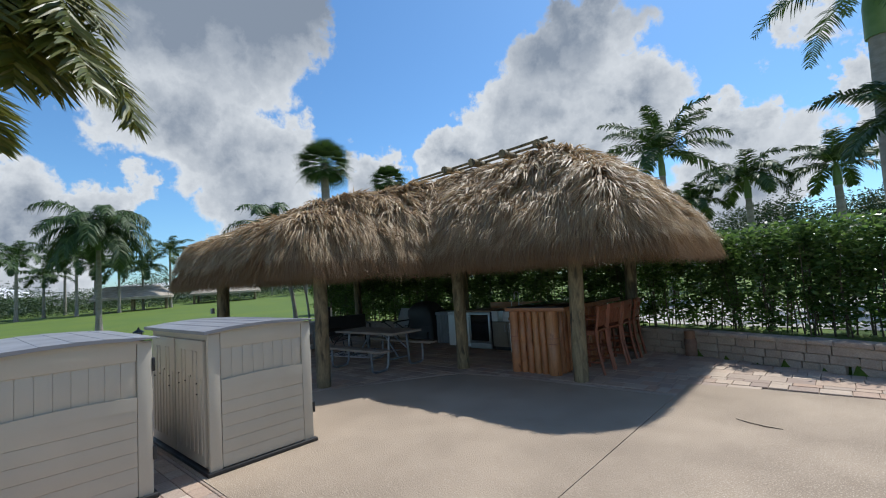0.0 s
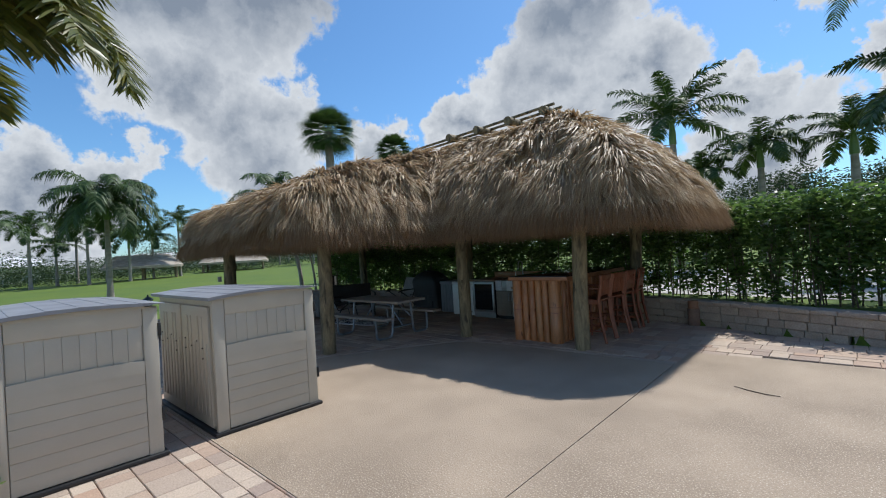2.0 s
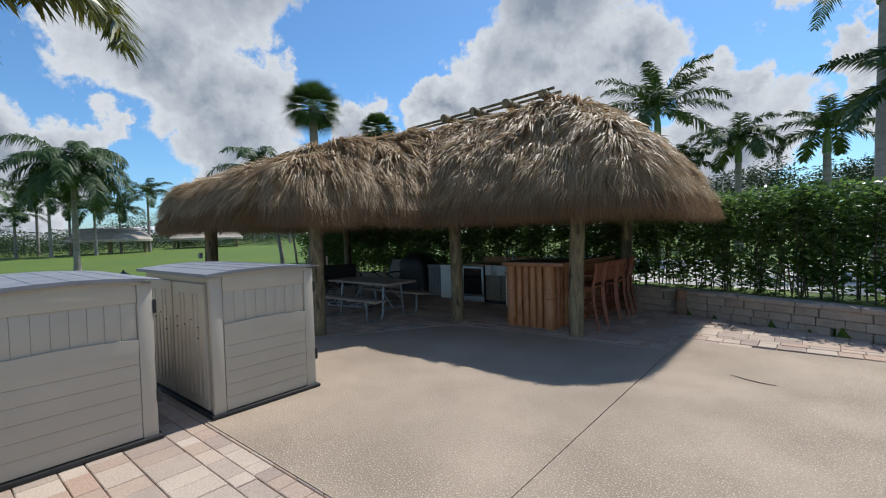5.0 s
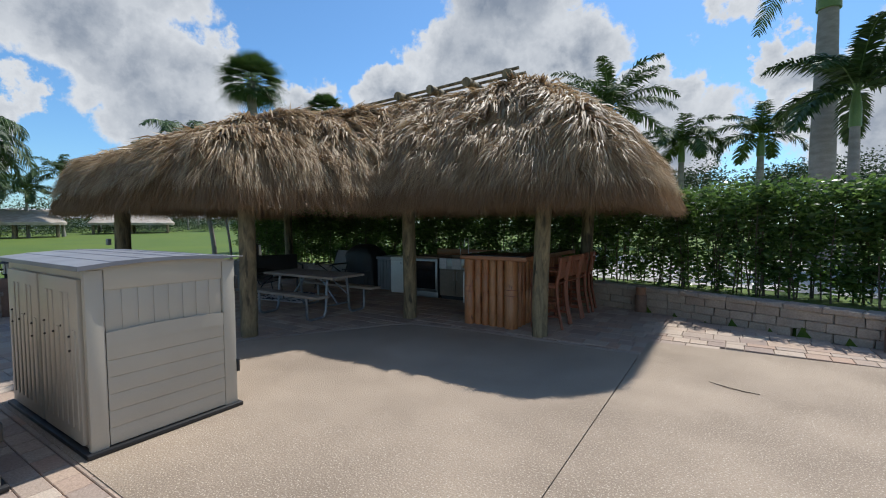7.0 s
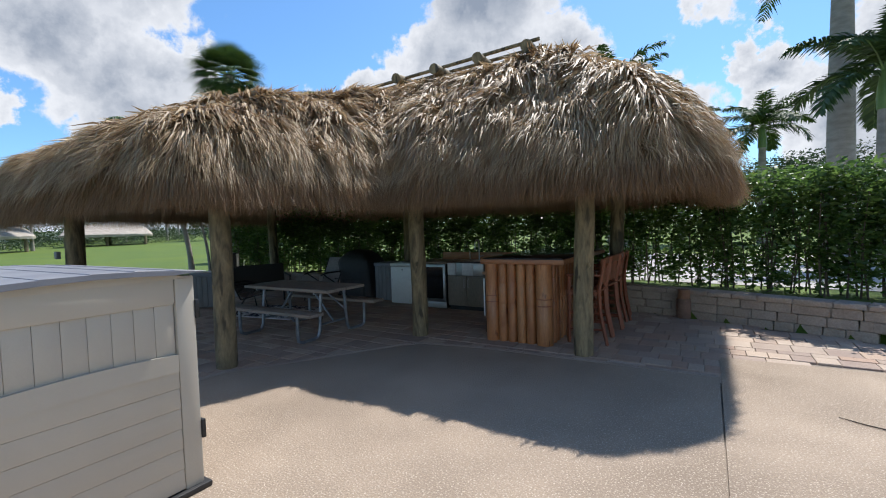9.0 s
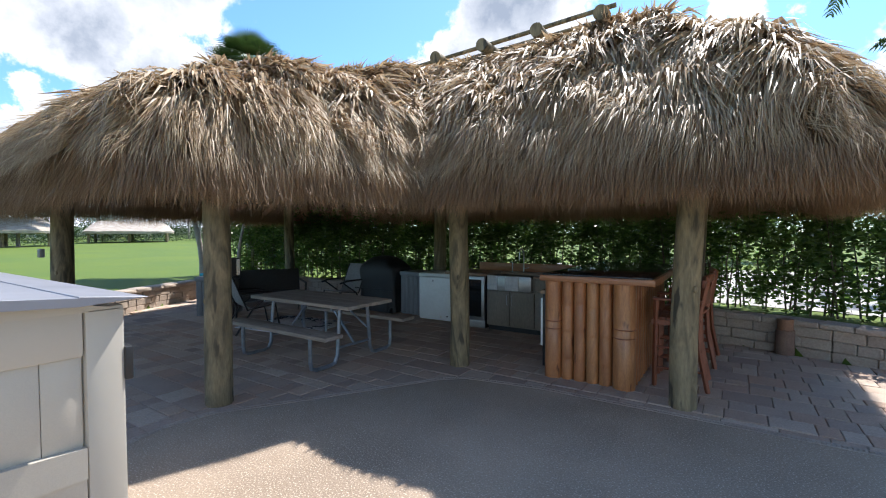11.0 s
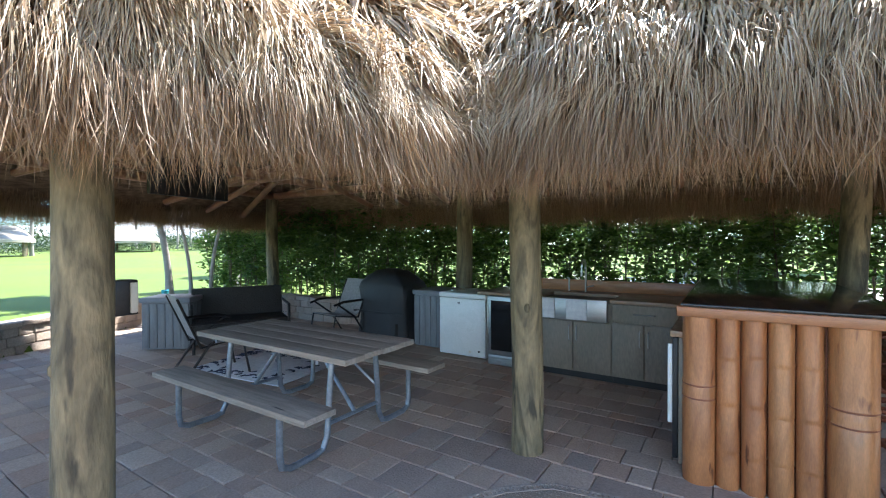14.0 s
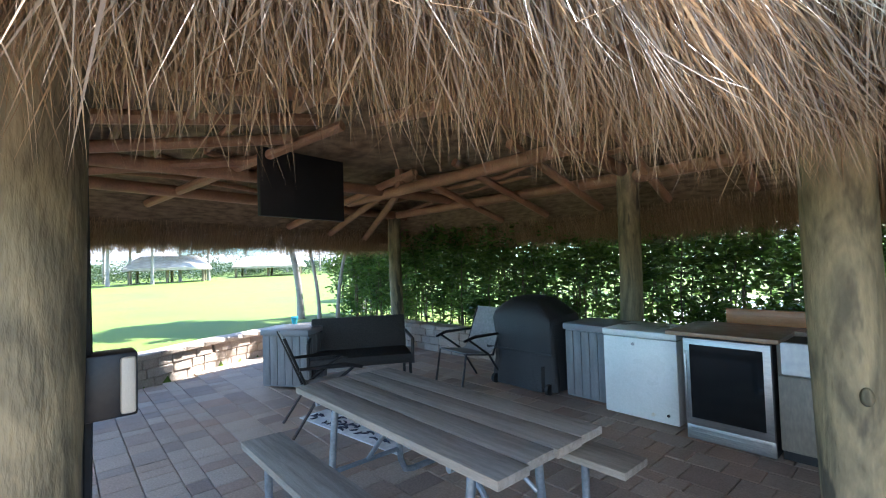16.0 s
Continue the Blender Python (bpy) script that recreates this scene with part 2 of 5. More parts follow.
M_SLING = mat("grey_sling_fabric", (0.32, 0.31, 0.3), (0.25, 0.245, 0.24), 30, 0.8, bump=0.3, fine=220)
M_DARKFAB = mat("black_wicker", (0.02, 0.019, 0.018), (0.035, 0.032, 0.03), 60, 0.7, bump=0.5)
M_COVER = mat("black_grill_cover", (0.016, 0.016, 0.018), (0.025, 0.025, 0.027), 3, 0.55, bump=0.5)
M_GREYBOX = mat("grey_resin_slats", (0.22, 0.225, 0.235), (0.17, 0.175, 0.185), 5, 0.6, bump=0.1, stretch=(4, 4, 0.5))
M_RUG = mat("white_rug", (0.72, 0.72, 0.72), (0.6, 0.6, 0.62), 20, 0.95, bump=0.4, fine=200)
M_RUGDARK = mat("navy_rug_pile", (0.02, 0.025, 0.05), (0.03, 0.035, 0.06), 20, 0.95, bump=0.4)
M_LEAF = mat("hedge_leaf", (0.07, 0.13, 0.03), (0.10, 0.17, 0.04), 2, 0.32, bump=0.0, island=0.7,
             spread=[(0.045, 0.09, 0.022), (0.1, 0.18, 0.04), (0.2, 0.3, 0.07), (0.07, 0.13, 0.035)], translucent=0.6)
M_STEM = mat("shrub_stem", (0.14, 0.105, 0.075), (0.09, 0.07, 0.05), 12, 0.85, bump=0.3)
M_FROND = mat("palm_leaflet", (0.045, 0.085, 0.02), (0.06, 0.11, 0.028), 2, 0.55, bump=0.0, island=0.6,
              spread=[(0.022, 0.05, 0.014), (0.05, 0.095, 0.024), (0.09, 0.14, 0.03)], translucent=0.18)
# lighter, yellower copy of palm_leaflet: sunlight on the fronds put into the colour
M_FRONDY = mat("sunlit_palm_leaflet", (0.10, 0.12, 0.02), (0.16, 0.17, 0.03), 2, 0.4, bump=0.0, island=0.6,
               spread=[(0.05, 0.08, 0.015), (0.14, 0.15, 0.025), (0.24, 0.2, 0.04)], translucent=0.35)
M_TRUNK = mat("grey_palm_trunk", (0.33, 0.30, 0.27), (0.25, 0.225, 0.2), 3, 0.85, bump=0.4, stretch=(1, 1, 3))
M_SHAFT = mat("green_crownshaft", (0.12, 0.2, 0.05), (0.16, 0.24, 0.07), 3, 0.4, bump=0.05)
M_TREE = mat("far_tree_leaf", (0.035, 0.065, 0.02), (0.055, 0.09, 0.025), 1, 0.6, bump=0, island=0.6,
             spread=[(0.025, 0.045, 0.015), (0.06, 0.1, 0.03)], translucent=0.15)
M_STUCCO = mat("white_stucco", (0.75, 0.74, 0.71), (0.68, 0.67, 0.64), 2, 0.85, bump=0.1)
M_ROOFW = mat("white_tile_roof", (0.72, 0.72, 0.72), (0.6, 0.6, 0.62), 3, 0.6, bump=0.3)
M_PANE = mat("far_window_glass", (0.03, 0.04, 0.05), (0.04, 0.05, 0.06), 2, 0.1, bump=0)
M_FLOWER = mat("orange_petal", (0.75, 0.13, 0.03), (0.85, 0.22, 0.06), 9, 0.6, bump=0, translucent=0.3)
M_ROAD = mat("pale_gravel_drive", (0.42, 0.4, 0.37), (0.33, 0.31, 0.28), 2, 0.9, bump=0.4)
M_BRICKCOL = mat("brown_column_block", (0.22, 0.14, 0.1), (0.16, 0.1, 0.075), 7, 0.9, bump=0.6)
M_POT = mat("turquoise_glaze", (0.05, 0.36, 0.42), (0.03, 0.28, 0.34), 8, 0.25, bump=0.03)
M_LAMPGLASS = mat("frosted_lamp_glass", (0.6, 0.6, 0.55), (0.5, 0.5, 0.46), 5, 0.3, bump=0)


# ---- mesh helpers ----
def bm_box(bm, x0, y0, z0, x1, y1, z1, bevel=0.0):
    r = bmesh.ops.create_cube(bm, size=1.0, matrix=Matrix.Translation(((x0 + x1) / 2, (y0 + y1) / 2, (z0 + z1) / 2)) @ Matrix.Diagonal((abs(x1 - x0), abs(y1 - y0), abs(z1 - z0), 1)))
    if bevel:
        es = list({e for v in r["verts"] for e in v.link_edges})
        bmesh.ops.bevel(bm, geom=es, offset=bevel, segments=2, affect="EDGES", profile=0.5)
    return bm


def box(x0, y0, z0, x1, y1, z1, bevel=0.0):
    return bm_box(bmesh.new(), x0, y0, z0, x1, y1, z1, bevel)


def bm_tube(bm, pts, radii, seg=10, caps=True, wobble=0.0, rng=None):
    """A round bar along pts, with a radius at each."""
    pts = [Vector(p) for p in pts]
    if not isinstance(radii, (list, tuple)):
        radii = [radii] * len(pts)
    rings, prev = [], None
    for i, p in enumerate(pts):
        d = (pts[min(i + 1, len(pts) - 1)] - pts[max(i - 1, 0)]).normalized()
        if prev is None:
            s = d.cross(Vector((0, 0, 1)) if abs(d.z) < 0.9 else Vector((1, 0, 0))).normalized()
        else:
            s = (prev - d * prev.dot(d)).normalized()
        prev, u = s, d.cross(s)
        ring = []
        for k in range(seg):
            a = 2 * math.pi * k / seg
            r = radii[i] * (1 + (rng.uniform(-wobble, wobble) if wobble else 0))
            ring.append(bm.verts.new(p + (s * math.cos(a) + u * math.sin(a)) * r))
        rings.append(ring)
    for a, b in zip(rings, rings[1:]):
        for k in range(seg):
            bm.faces.new((a[k], a[(k + 1) % seg], b[(k + 1) % seg], b[k]))
    if caps:
        bm.faces.new(list(reversed(rings[0])))
        bm.faces.new(rings[-1])
    return bm


def tube(pts, radii, seg=10, **k):
    return bm_tube(bmesh.new(), pts, radii, seg, **k)


def finish(bm, name, material, smooth=True):
    bmesh.ops.recalc_face_normals(bm, faces=bm.faces)
    me = bpy.data.meshes.new(name)
    bm.to_mesh(me)
    bm.free()
    if smooth:
        me.shade_smooth()
        me.set_sharp_from_angle(angle=radians(35))
    me.materials.append(material)
    return me


def part(name, bm, material, parent, label="", smooth=True):
    ob = new(name, finish(bm, name, material, smooth))
    ob.parent = parent
    if label:
        ob["label"] = label
    return ob


def thing(name, x, y, z, label, category, group="", rz=0.0, kind=""):
    e = new(name)
    e.empty_display_size = 0.1
    e.matrix_basis = pose(x, y, z, 0, 0, rz)
    return tagged(e, label, category, group, kind)


def raw_mesh(name, verts, faces, material, smooth=False):
    me = bpy.data.meshes.new(name)
    me.from_pydata(verts, [], faces)
    if smooth:
        me.shade_smooth()
    me.materials.append(material)
    return me


def blades_mesh(name, root, mid, tip, side, width, material):
    """Many leaf strips: root and mid pairs and one tip each (arrays n x 3)."""
    n = len(root)
    w = side * width[:, None]
    v = np.stack([root - w * 0.8, root + w * 0.8, mid + w, mid - w, tip], 1).reshape(-1, 3)
    k = np.arange(n) * 5
    loops = np.stack([k, k + 1, k + 2, k + 3, k + 3, k + 2, k + 4], 1).reshape(-1)
    me = bpy.data.meshes.new(name)
    me.vertices.add(len(v))
    me.vertices.foreach_set("co", v.astype(np.float32).ravel())
    me.loops.add(len(loops))
    me.loops.foreach_set("vertex_index", loops.astype(np.int32))
    me.polygons.add(2 * n)
    ls = np.stack([np.arange(n) * 7, np.arange(n) * 7 + 4], 1).ravel()
    me.polygons.foreach_set("loop_start", ls.astype(np.int32))
    me.update(calc_edges=True)
    me.validate()
    me.materials.append(material)
    return me


def inside(poly, X, Y):
    r = np.zeros(X.shape, bool)
    for (x0, y0), (x1, y1) in zip(poly, poly[1:] + poly[:1]):
        c = (y0 > Y) != (y1 > Y)
        r ^= c & (X < (x1 - x0) * (Y - y0) / (y1 - y0 + 1e-12) + x0)
    return r


def edge_dist(poly, X, Y, closed=True):
    best = np.full(X.shape, 1e9)
    segs = list(zip(poly, poly[1:] + (poly[:1] if closed else [])))
    if not closed:
        segs = list(zip(poly[:-1], poly[1:]))
    for (x0, y0), (x1, y1) in segs:
        dx, dy = x1 - x0, y1 - y0
        t = np.clip(((X - x0) * dx + (Y - y0) * dy) / (dx * dx + dy * dy), 0, 1)
        best = np.minimum(best, np.hypot(X - x0 - t * dx, Y - y0 - t * dy))
    return best


# ---- ground ----
WALL = [(-9.8, -8.0), (-10.9, 0.6), (-11.1, 1.5), (-11.9, 4.6), (-12.75, 6.0), (-13.4, 7.4), (-13.3, 8.6), (-12.3, 9.25), (-7.0, 9.5), (-3.2, 9.4), (-2.0, 9.1), (0.05, 8.32), (3.0, 7.2), (9.0, 5.2), (40.0, -8.0)]
RAISED = WALL + [(400, -8), (400, 900), (-900, 900), (-900, -8)]
DECK = [(-6.2, 3.0), (-6.35, 3.6), (-6.3, 4.0), (-6.0, 4.45), (-5.2, 5.75), (-4.97, 5.95), (-4.2, 6.08), (-1.68, 6.1)]
CONC = [(-6.15, 1.52)] + DECK + [(-1.68, 6.8), (12.0, 7.6), (12.0, -9.0), (-2.2, -9.0), (-2.2, 1.5)]


def build_slabs():
    patio = thing("pavement", 0, 0, 0, "tan exposed aggregate concrete patio slabs with straight joint", "patio", kind="structure")
    west = [(-6.15, 1.52)] + DECK[:-1] + [(-1.672, 6.1), (-1.662, 1.49), (-2.2, 1.495)]
    east = [(-1.66, 6.8), (12.0, 7.6), (12.0, -9.0), (-1.65, -9.0)]
    south = [(-2.2, 1.49), (-1.665, 1.485), (-1.662, -9.0), (-2.2, -9.0)]
    for poly in (west, east, south):
        bm = bmesh.new()
        bottom = bm.faces.new([bm.verts.new((x, y, -0.1)) for x, y in poly])
        ex = bmesh.ops.extrude_face_region(bm, geom=[bottom])
        bmesh.ops.translate(bm, verts=[v for v in ex["geom"] if isinstance(v, bmesh.types.BMVert)], vec=(0, 0, 0.1))
        part("concrete_slab", bm, M_CONC, patio, smooth=False)
    # slotted drain along the slab's edge
    drain = thing("trench_drain", 0, 0, 0, "pale plastic slotted trench drain beside the pavers", "drain", kind="structure")
    for (x0, y0), (x1, y1) in zip(DECK, DECK[1:]):
        n = max(1, int(math.hypot(x1 - x0, y1 - y0) / 0.5))
        L = math.hypot(x1 - x0, y1 - y0) / n
        for q in range(n):
            cx, cy = x0 + (x1 - x0) * (q + 0.5) / n, y0 + (y1 - y0) * (q + 0.5) / n
            bm = bmesh.new()
            bm_box(bm, -L / 2, -0.035, -0.02, L / 2, -0.018, 0.004)
            bm_box(bm, -L / 2, 0.018, -0.02, L / 2, 0.035, 0.004)
            m = int(L / 0.028)
            for s in range(m):
                u = -L / 2 + (s + 0.5) * L / m
                bm_box(bm, u - 0.008, -0.018, -0.02, u + 0.008, 0.018, 0.003)
            ob = part("grate", bm, M_BLOCK, drain, smooth=False)
            ob.matrix_basis = pose(cx, cy, 0, 0, 0, math.degrees(math.atan2(y1 - y0, x1 - x0)))


# ground and slabs
def ground_sheet():
    def axis(lo, hi, fine_lo, fine_hi, step):
        a, d, v = list(np.arange(fine_lo, fine_hi, step)), step, fine_hi
        while v < hi:
            a.append(v)
            d *= 1.35
            v += d
        pre, d, v = [], step, fine_lo - step
        while v > lo:
            pre.append(v)
            d *= 1.35
            v -= d
        return np.array([lo] + pre[::-1] + a + [hi])

    xs, ys = axis(-900, 900, -16, 10, 0.16), axis(-900, 900, -9, 14, 0.16)
    X, Y = np.meshgrid(xs, ys)
    far = np.clip((-X - 14) / 60, 0, 1)
    Z = np.where(inside(RAISED, X, Y), 0.36 + far * (0.1 + 1.5 * np.clip((Y + 2) / 50, 0, 1)), -0.06)
    Z = np.where(np.hypot(X, Y) > 160, 0.0, Z)
    nx = len(xs)
    i, j = np.meshgrid(np.arange(nx - 1), np.arange(len(ys) - 1))
    k = (j * nx + i).ravel()
    faces = np.stack([k, k + 1, k + nx + 1, k + nx], 1)
    me = raw_mesh("ground", np.stack([X, Y, Z], -1).reshape(-1, 3).tolist(), faces.tolist(), M_GRASS, True)
    return tagged(new("ground", me), "mown green lawn rising gently away from the patio", "lawn", kind="structure")


ground_sheet()
build_slabs()


# ---- thatched pavilion ----
INNER = [(-10.75, 4.22), (-6.72, 4.04), (-5.84, 6.42), (-2.47, 6.42), (-2.47, 9.0), (-11.5, 9.0)]
RIM, EAVE, RISE, RUN = 0.9, 1.95, 1.88, 2.2


def roof_d(X, Y):
    e = edge_dist(INNER, X, Y)
    return np.where(inside(INNER, X, Y), RIM + e, RIM - e)


def roof_raw(X, Y):
    d = roof_d(X, Y)
    w = np.clip((-6.0 - X) / 2.4, 0, 1)
    w = w * w * (3 - 2 * w)
    q = np.clip(d / (RUN + 1.15 * w), 0, 1)
    butt = 0.22 + 0.48 * w
    return EAVE + butt * (1 - np.exp(-np.clip(d, 0, 9) / 0.17)) + (RISE - 0.8 * w - butt) * (1 - (1 - q) ** (1.6 - 0.5 * w)) + np.where(d < 0, d * 1.6, 0)


def roof_z(X, Y):
    """Height of the thatch: a thick steep butt at the eave, then a slope up to the ridge; the wide wing is flatter."""
    z = roof_raw(X, Y) * 2
    for k in range(8):
        a = k * math.pi / 4
        z = z + roof_raw(X + 0.2 * math.cos(a), Y + 0.2 * math.sin(a))
    lump = 0.05 * np.sin(X * 2.3 + Y) * np.sin(Y * 2.9 - X * 0.7) + 0.03 * np.sin(X * 5.1) * np.sin(Y * 4.7)
    return z / 10 + lump


def under(x, y):
    """Height of the thatch's underside at one point."""
    x, y = np.array([x]), np.array([y])
    return float(np.minimum(roof_z(x, y) - 0.16, EAVE - 0.02 + 0.88 * roof_d(x, y))[0])


def roof_grad(X, Y):
    e = 0.04
    return (roof_z(X + e, Y) - roof_z(X - e, Y)) / (2 * e), (roof_z(X, Y + e) - roof_z(X, Y - e)) / (2 * e), \
           (roof_d(X + e, Y) - roof_d(X - e, Y)) / (2 * e), (roof_d(X, Y + e) - roof_d(X, Y - e)) / (2 * e)


def blade_field(rng, X, Y, lift, length, jitter, droop):
    """Leaf strips that lie down the slope from the points X, Y."""
    gx, gy, dx, dy = roof_grad(X, Y)
    n = len(X)
    dn = np.hypot(dx, dy) + 1e-6
    flat = np.stack([-dx / dn, -dy / dn], 1)
    # leaves lie in bunches that share a turn and a lift
    cell = (np.floor((X + 20) / 0.17).astype(int) * 131 + np.floor((Y + 20) / 0.17).astype(int)) % 4096
    turn, puff = rng.normal(0, 0.26, 4096)[cell], rng.uniform(0.2, 1.6, 4096)[cell]
    a = rng.normal(0, jitter, n) + turn + 0.16 * np.sin(X * 4.1 + 2 * np.sin(Y * 3.3)) + 0.16 * np.sin(Y * 7.3 + X * 6.1)
    fx, fy = flat[:, 0] * np.cos(a) - flat[:, 1] * np.sin(a), flat[:, 0] * np.sin(a) + flat[:, 1] * np.cos(a)
    slope = gx * fx + gy * fy
    down = np.stack([fx, fy, slope], 1)
    down /= np.linalg.norm(down, axis=1)[:, None]
    nrm = np.stack([-gx, -gy, np.ones(n)], 1)
    nrm /= np.linalg.norm(nrm, axis=1)[:, None]
    side = np.cross(down, nrm)
    tw = rng.normal(0, 0.65, n)
    side = side * np.cos(tw)[:, None] + nrm * np.sin(tw)[:, None]
    root = np.stack([X, Y, roof_z(X, Y)], 1) + nrm * 0.01
    up = lift * puff * rng.uniform(0.3, 1.0, n)
    mid = root + down * (length * 0.55)[:, None] + nrm * up[:, None]
    sag = np.array([0, 0, -1.0])[None] * (length * droop * rng.uniform(0.2, 1.0, n))[:, None]
    tip = root + down * length[:, None] + nrm * (up * rng.uniform(0.2, 1.5, n))[:, None] + sag
    return root, mid, tip, side


def build_roof():
    rng = np.random.default_rng(4)
    hut = thing("thatched_pavilion", -7.0, 6.7, 0, "tiki hut with shaggy dry palm thatch roof on round timber posts", "tiki hut")
    base = Matrix.Translation((7.0, -6.7, 0))

    def put(ob):
        ob.matrix_basis = base @ ob.matrix_basis
        return ob

    # thatch mat
    xs, ys = np.arange(-13.1, -1.2, 0.1), np.arange(3.3, 10.1, 0.1)
    X, Y = np.meshgrid(xs, ys)
    D, Z = roof_d(X, Y), roof_z(X, Y)
    UNDER = np.minimum(Z - 0.16, EAVE - 0.02 + 0.88 * D)
    ok = D > 0.06
    nx = len(xs)
    n = X.size
    v = np.concatenate([np.stack([X, Y, Z], -1).reshape(-1, 3), np.stack([X, Y, UNDER], -1).reshape(-1, 3)])
    faces = []
    okf = ok[:-1, :-1] & ok[1:, :-1] & ok[:-1, 1:] & ok[1:, 1:]
    jj, ii = np.nonzero(okf)
    k = jj * nx + ii
    faces += np.stack([k, k + 1, k + nx + 1, k + nx], 1).tolist() + (np.stack([k, k + nx, k + nx + 1, k + 1], 1) + n).tolist()
    me = raw_mesh("thatch_mat", v.tolist(), faces, M_MAT, True)
    ob = new("thatch_mat", me)
    ob.parent = hut
    put(ob)["label"] = "dense brown thatch underlay"
    # leaf strips, in courses
    cand = 460000
    X, Y = rng.uniform(-13.1, -1.2, cand), rng.uniform(3.3, 10.1, cand)
    d = roof_d(X, Y)
    course = np.abs(((d + 0.06 * np.sin(X * 3.1) + 0.05 * np.sin(Y * 4.3)) / 0.3) % 1.0)
    keep = (d > 0.08) & (d < RUN + 1.4) & (rng.random(cand) < np.where(Y > 8.2, 0.45, 1.0) * (0.3 + 0.7 * ((course < 0.4) | (d < 0.45))))
    X, Y, d = X[keep], Y[keep], d[keep]
    c = len(X)
    root, mid, tip, side = blade_field(rng, X, Y, 0.12, rng.uniform(0.25, 0.6, c) * np.clip(0.55 + 0.7 * d, 0.55, 1.0), 0.2, 0.12)
    tip[:, 2] = np.maximum(tip[:, 2], EAVE - 0.16 + rng.uniform(-0.1, 0.09, c))
    ob = new("thatch_leaves", blades_mesh("thatch_leaves", root, mid, tip, side, rng.uniform(0.005, 0.019, c) * np.clip(0.13 + 1.1 * np.maximum(d - 0.16, 0), 0.13, 1.0), M_THATCH))
    ob.parent = hut
    tagged(put(ob), "sun-bleached dry palm leaf strips", kind="stuff")
    # hanging fringe round the eave
    cand = 1150000
    X, Y = rng.uniform(-13.1, -1.2, cand), rng.uniform(3.3, 10.1, cand)
    d = roof_d(X, Y)
    keep = (d > -0.05) & (d < 0.3)
    X, Y = X[keep], Y[keep]
    c = len(X)
    gx, gy, dx, dy = roof_grad(X, Y)
    out = np.stack([-dx, -dy, np.zeros(c)], 1)
    L = rng.uniform(0.16, 0.4, c) + (rng.random(c) < 0.08) * rng.uniform(0, 0.14, c)
    root = np.stack([X, Y, EAVE + 0.02 + np.clip(roof_z(X, Y) - EAVE, 0.1, 0.62) * rng.random(c) ** 1.4], 1)
    a = np.clip(rng.normal(0, 0.11, (c, 3)), -0.22, 0.22)
    a[:, 2] = 0
    mid = root + (out * 0.28 + a * 0.6 + [0, 0, -0.75]) * (L * 0.55)[:, None]
    tip = root + (out * 0.24 + a * 1.5 + [0, 0, -0.95]) * L[:, None]
    tip[:, 2] = np.maximum(tip[:, 2], EAVE - 0.25 + rng.uniform(-0.12, 0.1, c) + 0.035 * np.sin(X * 5.3 + 2 * np.sin(Y * 4.1)))
    th = rng.uniform(0, math.pi, c)
    side = np.stack([np.cos(th), np.sin(th), np.zeros(c)], 1)
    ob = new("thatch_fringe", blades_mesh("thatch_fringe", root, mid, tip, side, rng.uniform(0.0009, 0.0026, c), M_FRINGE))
    ob.parent = hut
    tagged(put(ob), "ragged brown fringe of hanging palm leaf tips", kind="stuff")

    # posts
    r = random.Random(3)
    posts = [(-6.48, 4.145, 0.111, 2.55), (-5.29, 6.31, 0.108, 2.6), (-3.0, 6.32, 0.108, 2.55), (-3.1, 9.05, 0.11, 2.55), (-10.56, 4.2, 0.13, 2.5), (-11.65, 8.85, 0.112, 2.5), (-7.42, 9.05, 0.118, 2.55)]
    for x, y, rad, top in posts:
        zs = [-0.05] + [top * i / 12 for i in range(1, 13)]
        lean = r.uniform(-0.02, 0.02)
        bm = tube([(x + lean * z + 0.012 * math.sin(z * 2.2 + x), y + 0.01 * math.sin(z * 1.7 + y), z) for z in zs],
                  [rad * (1.04 - 0.05 * z / top) * (1 + r.uniform(-0.015, 0.015)) for z in zs], 24, wobble=0.012, rng=r)
        p = part("post", bm, M_POST, hut, "greenish treated pine pole")
        put(p)
        if rad > 0.1:
            k = bmesh.new()
            kz, ka = r.uniform(0.9, 1.3), r.uniform(-2.2, -0.4)
            m = Matrix.Translation((x + lean * kz + math.cos(ka) * rad * 0.97, y + math.sin(ka) * rad * 0.97, kz)) @ Matrix.Diagonal((0.02, 0.02, 0.032, 1))
            bmesh.ops.create_uvsphere(k, u_segments=12, v_segments=8, radius=1, matrix=m)
            put(part("knot", k, M_POST, hut))

    def log(name, a, b, r0, r1=None, label=""):
        a, b = Vector(a), Vector(b)
        bend = Vector((r.uniform(-1, 1), r.uniform(-1, 1), r.uniform(-1, 1))) * 0.012
        pts = [a.lerp(b, i / 6) + bend * math.sin(math.pi * i / 6) for i in range(7)]
        return put(part(name, tube(pts, [r0 + ((r1 or r0) - r0) * i / 6 for i in range(7)], 12, wobble=0.02, rng=r), M_LOG, hut, label))

    # wall plates
    ring = [(-10.56, 4.2), (-6.5, 4.13), (-5.29, 6.31), (-3.0, 6.32), (-3.1, 9.05), (-7.42, 9.05), (-11.65, 8.85)]
    for (x0, y0), (x1, y1) in zip(ring, ring[1:] + ring[:1]):
        ux, uy = x1 - x0, y1 - y0
        L = math.hypot(ux, uy)
        ux, uy = ux / L * 0.25, uy / L * 0.25
        log("beam", (x0 - ux, y0 - uy, 2.42), (x1 + ux, y1 + uy, 2.42), 0.075, 0.065, "reddish peeled cypress pole")
    log("beam", (-6.5, 4.13, 2.5), (-7.42, 9.05, 2.5), 0.075)
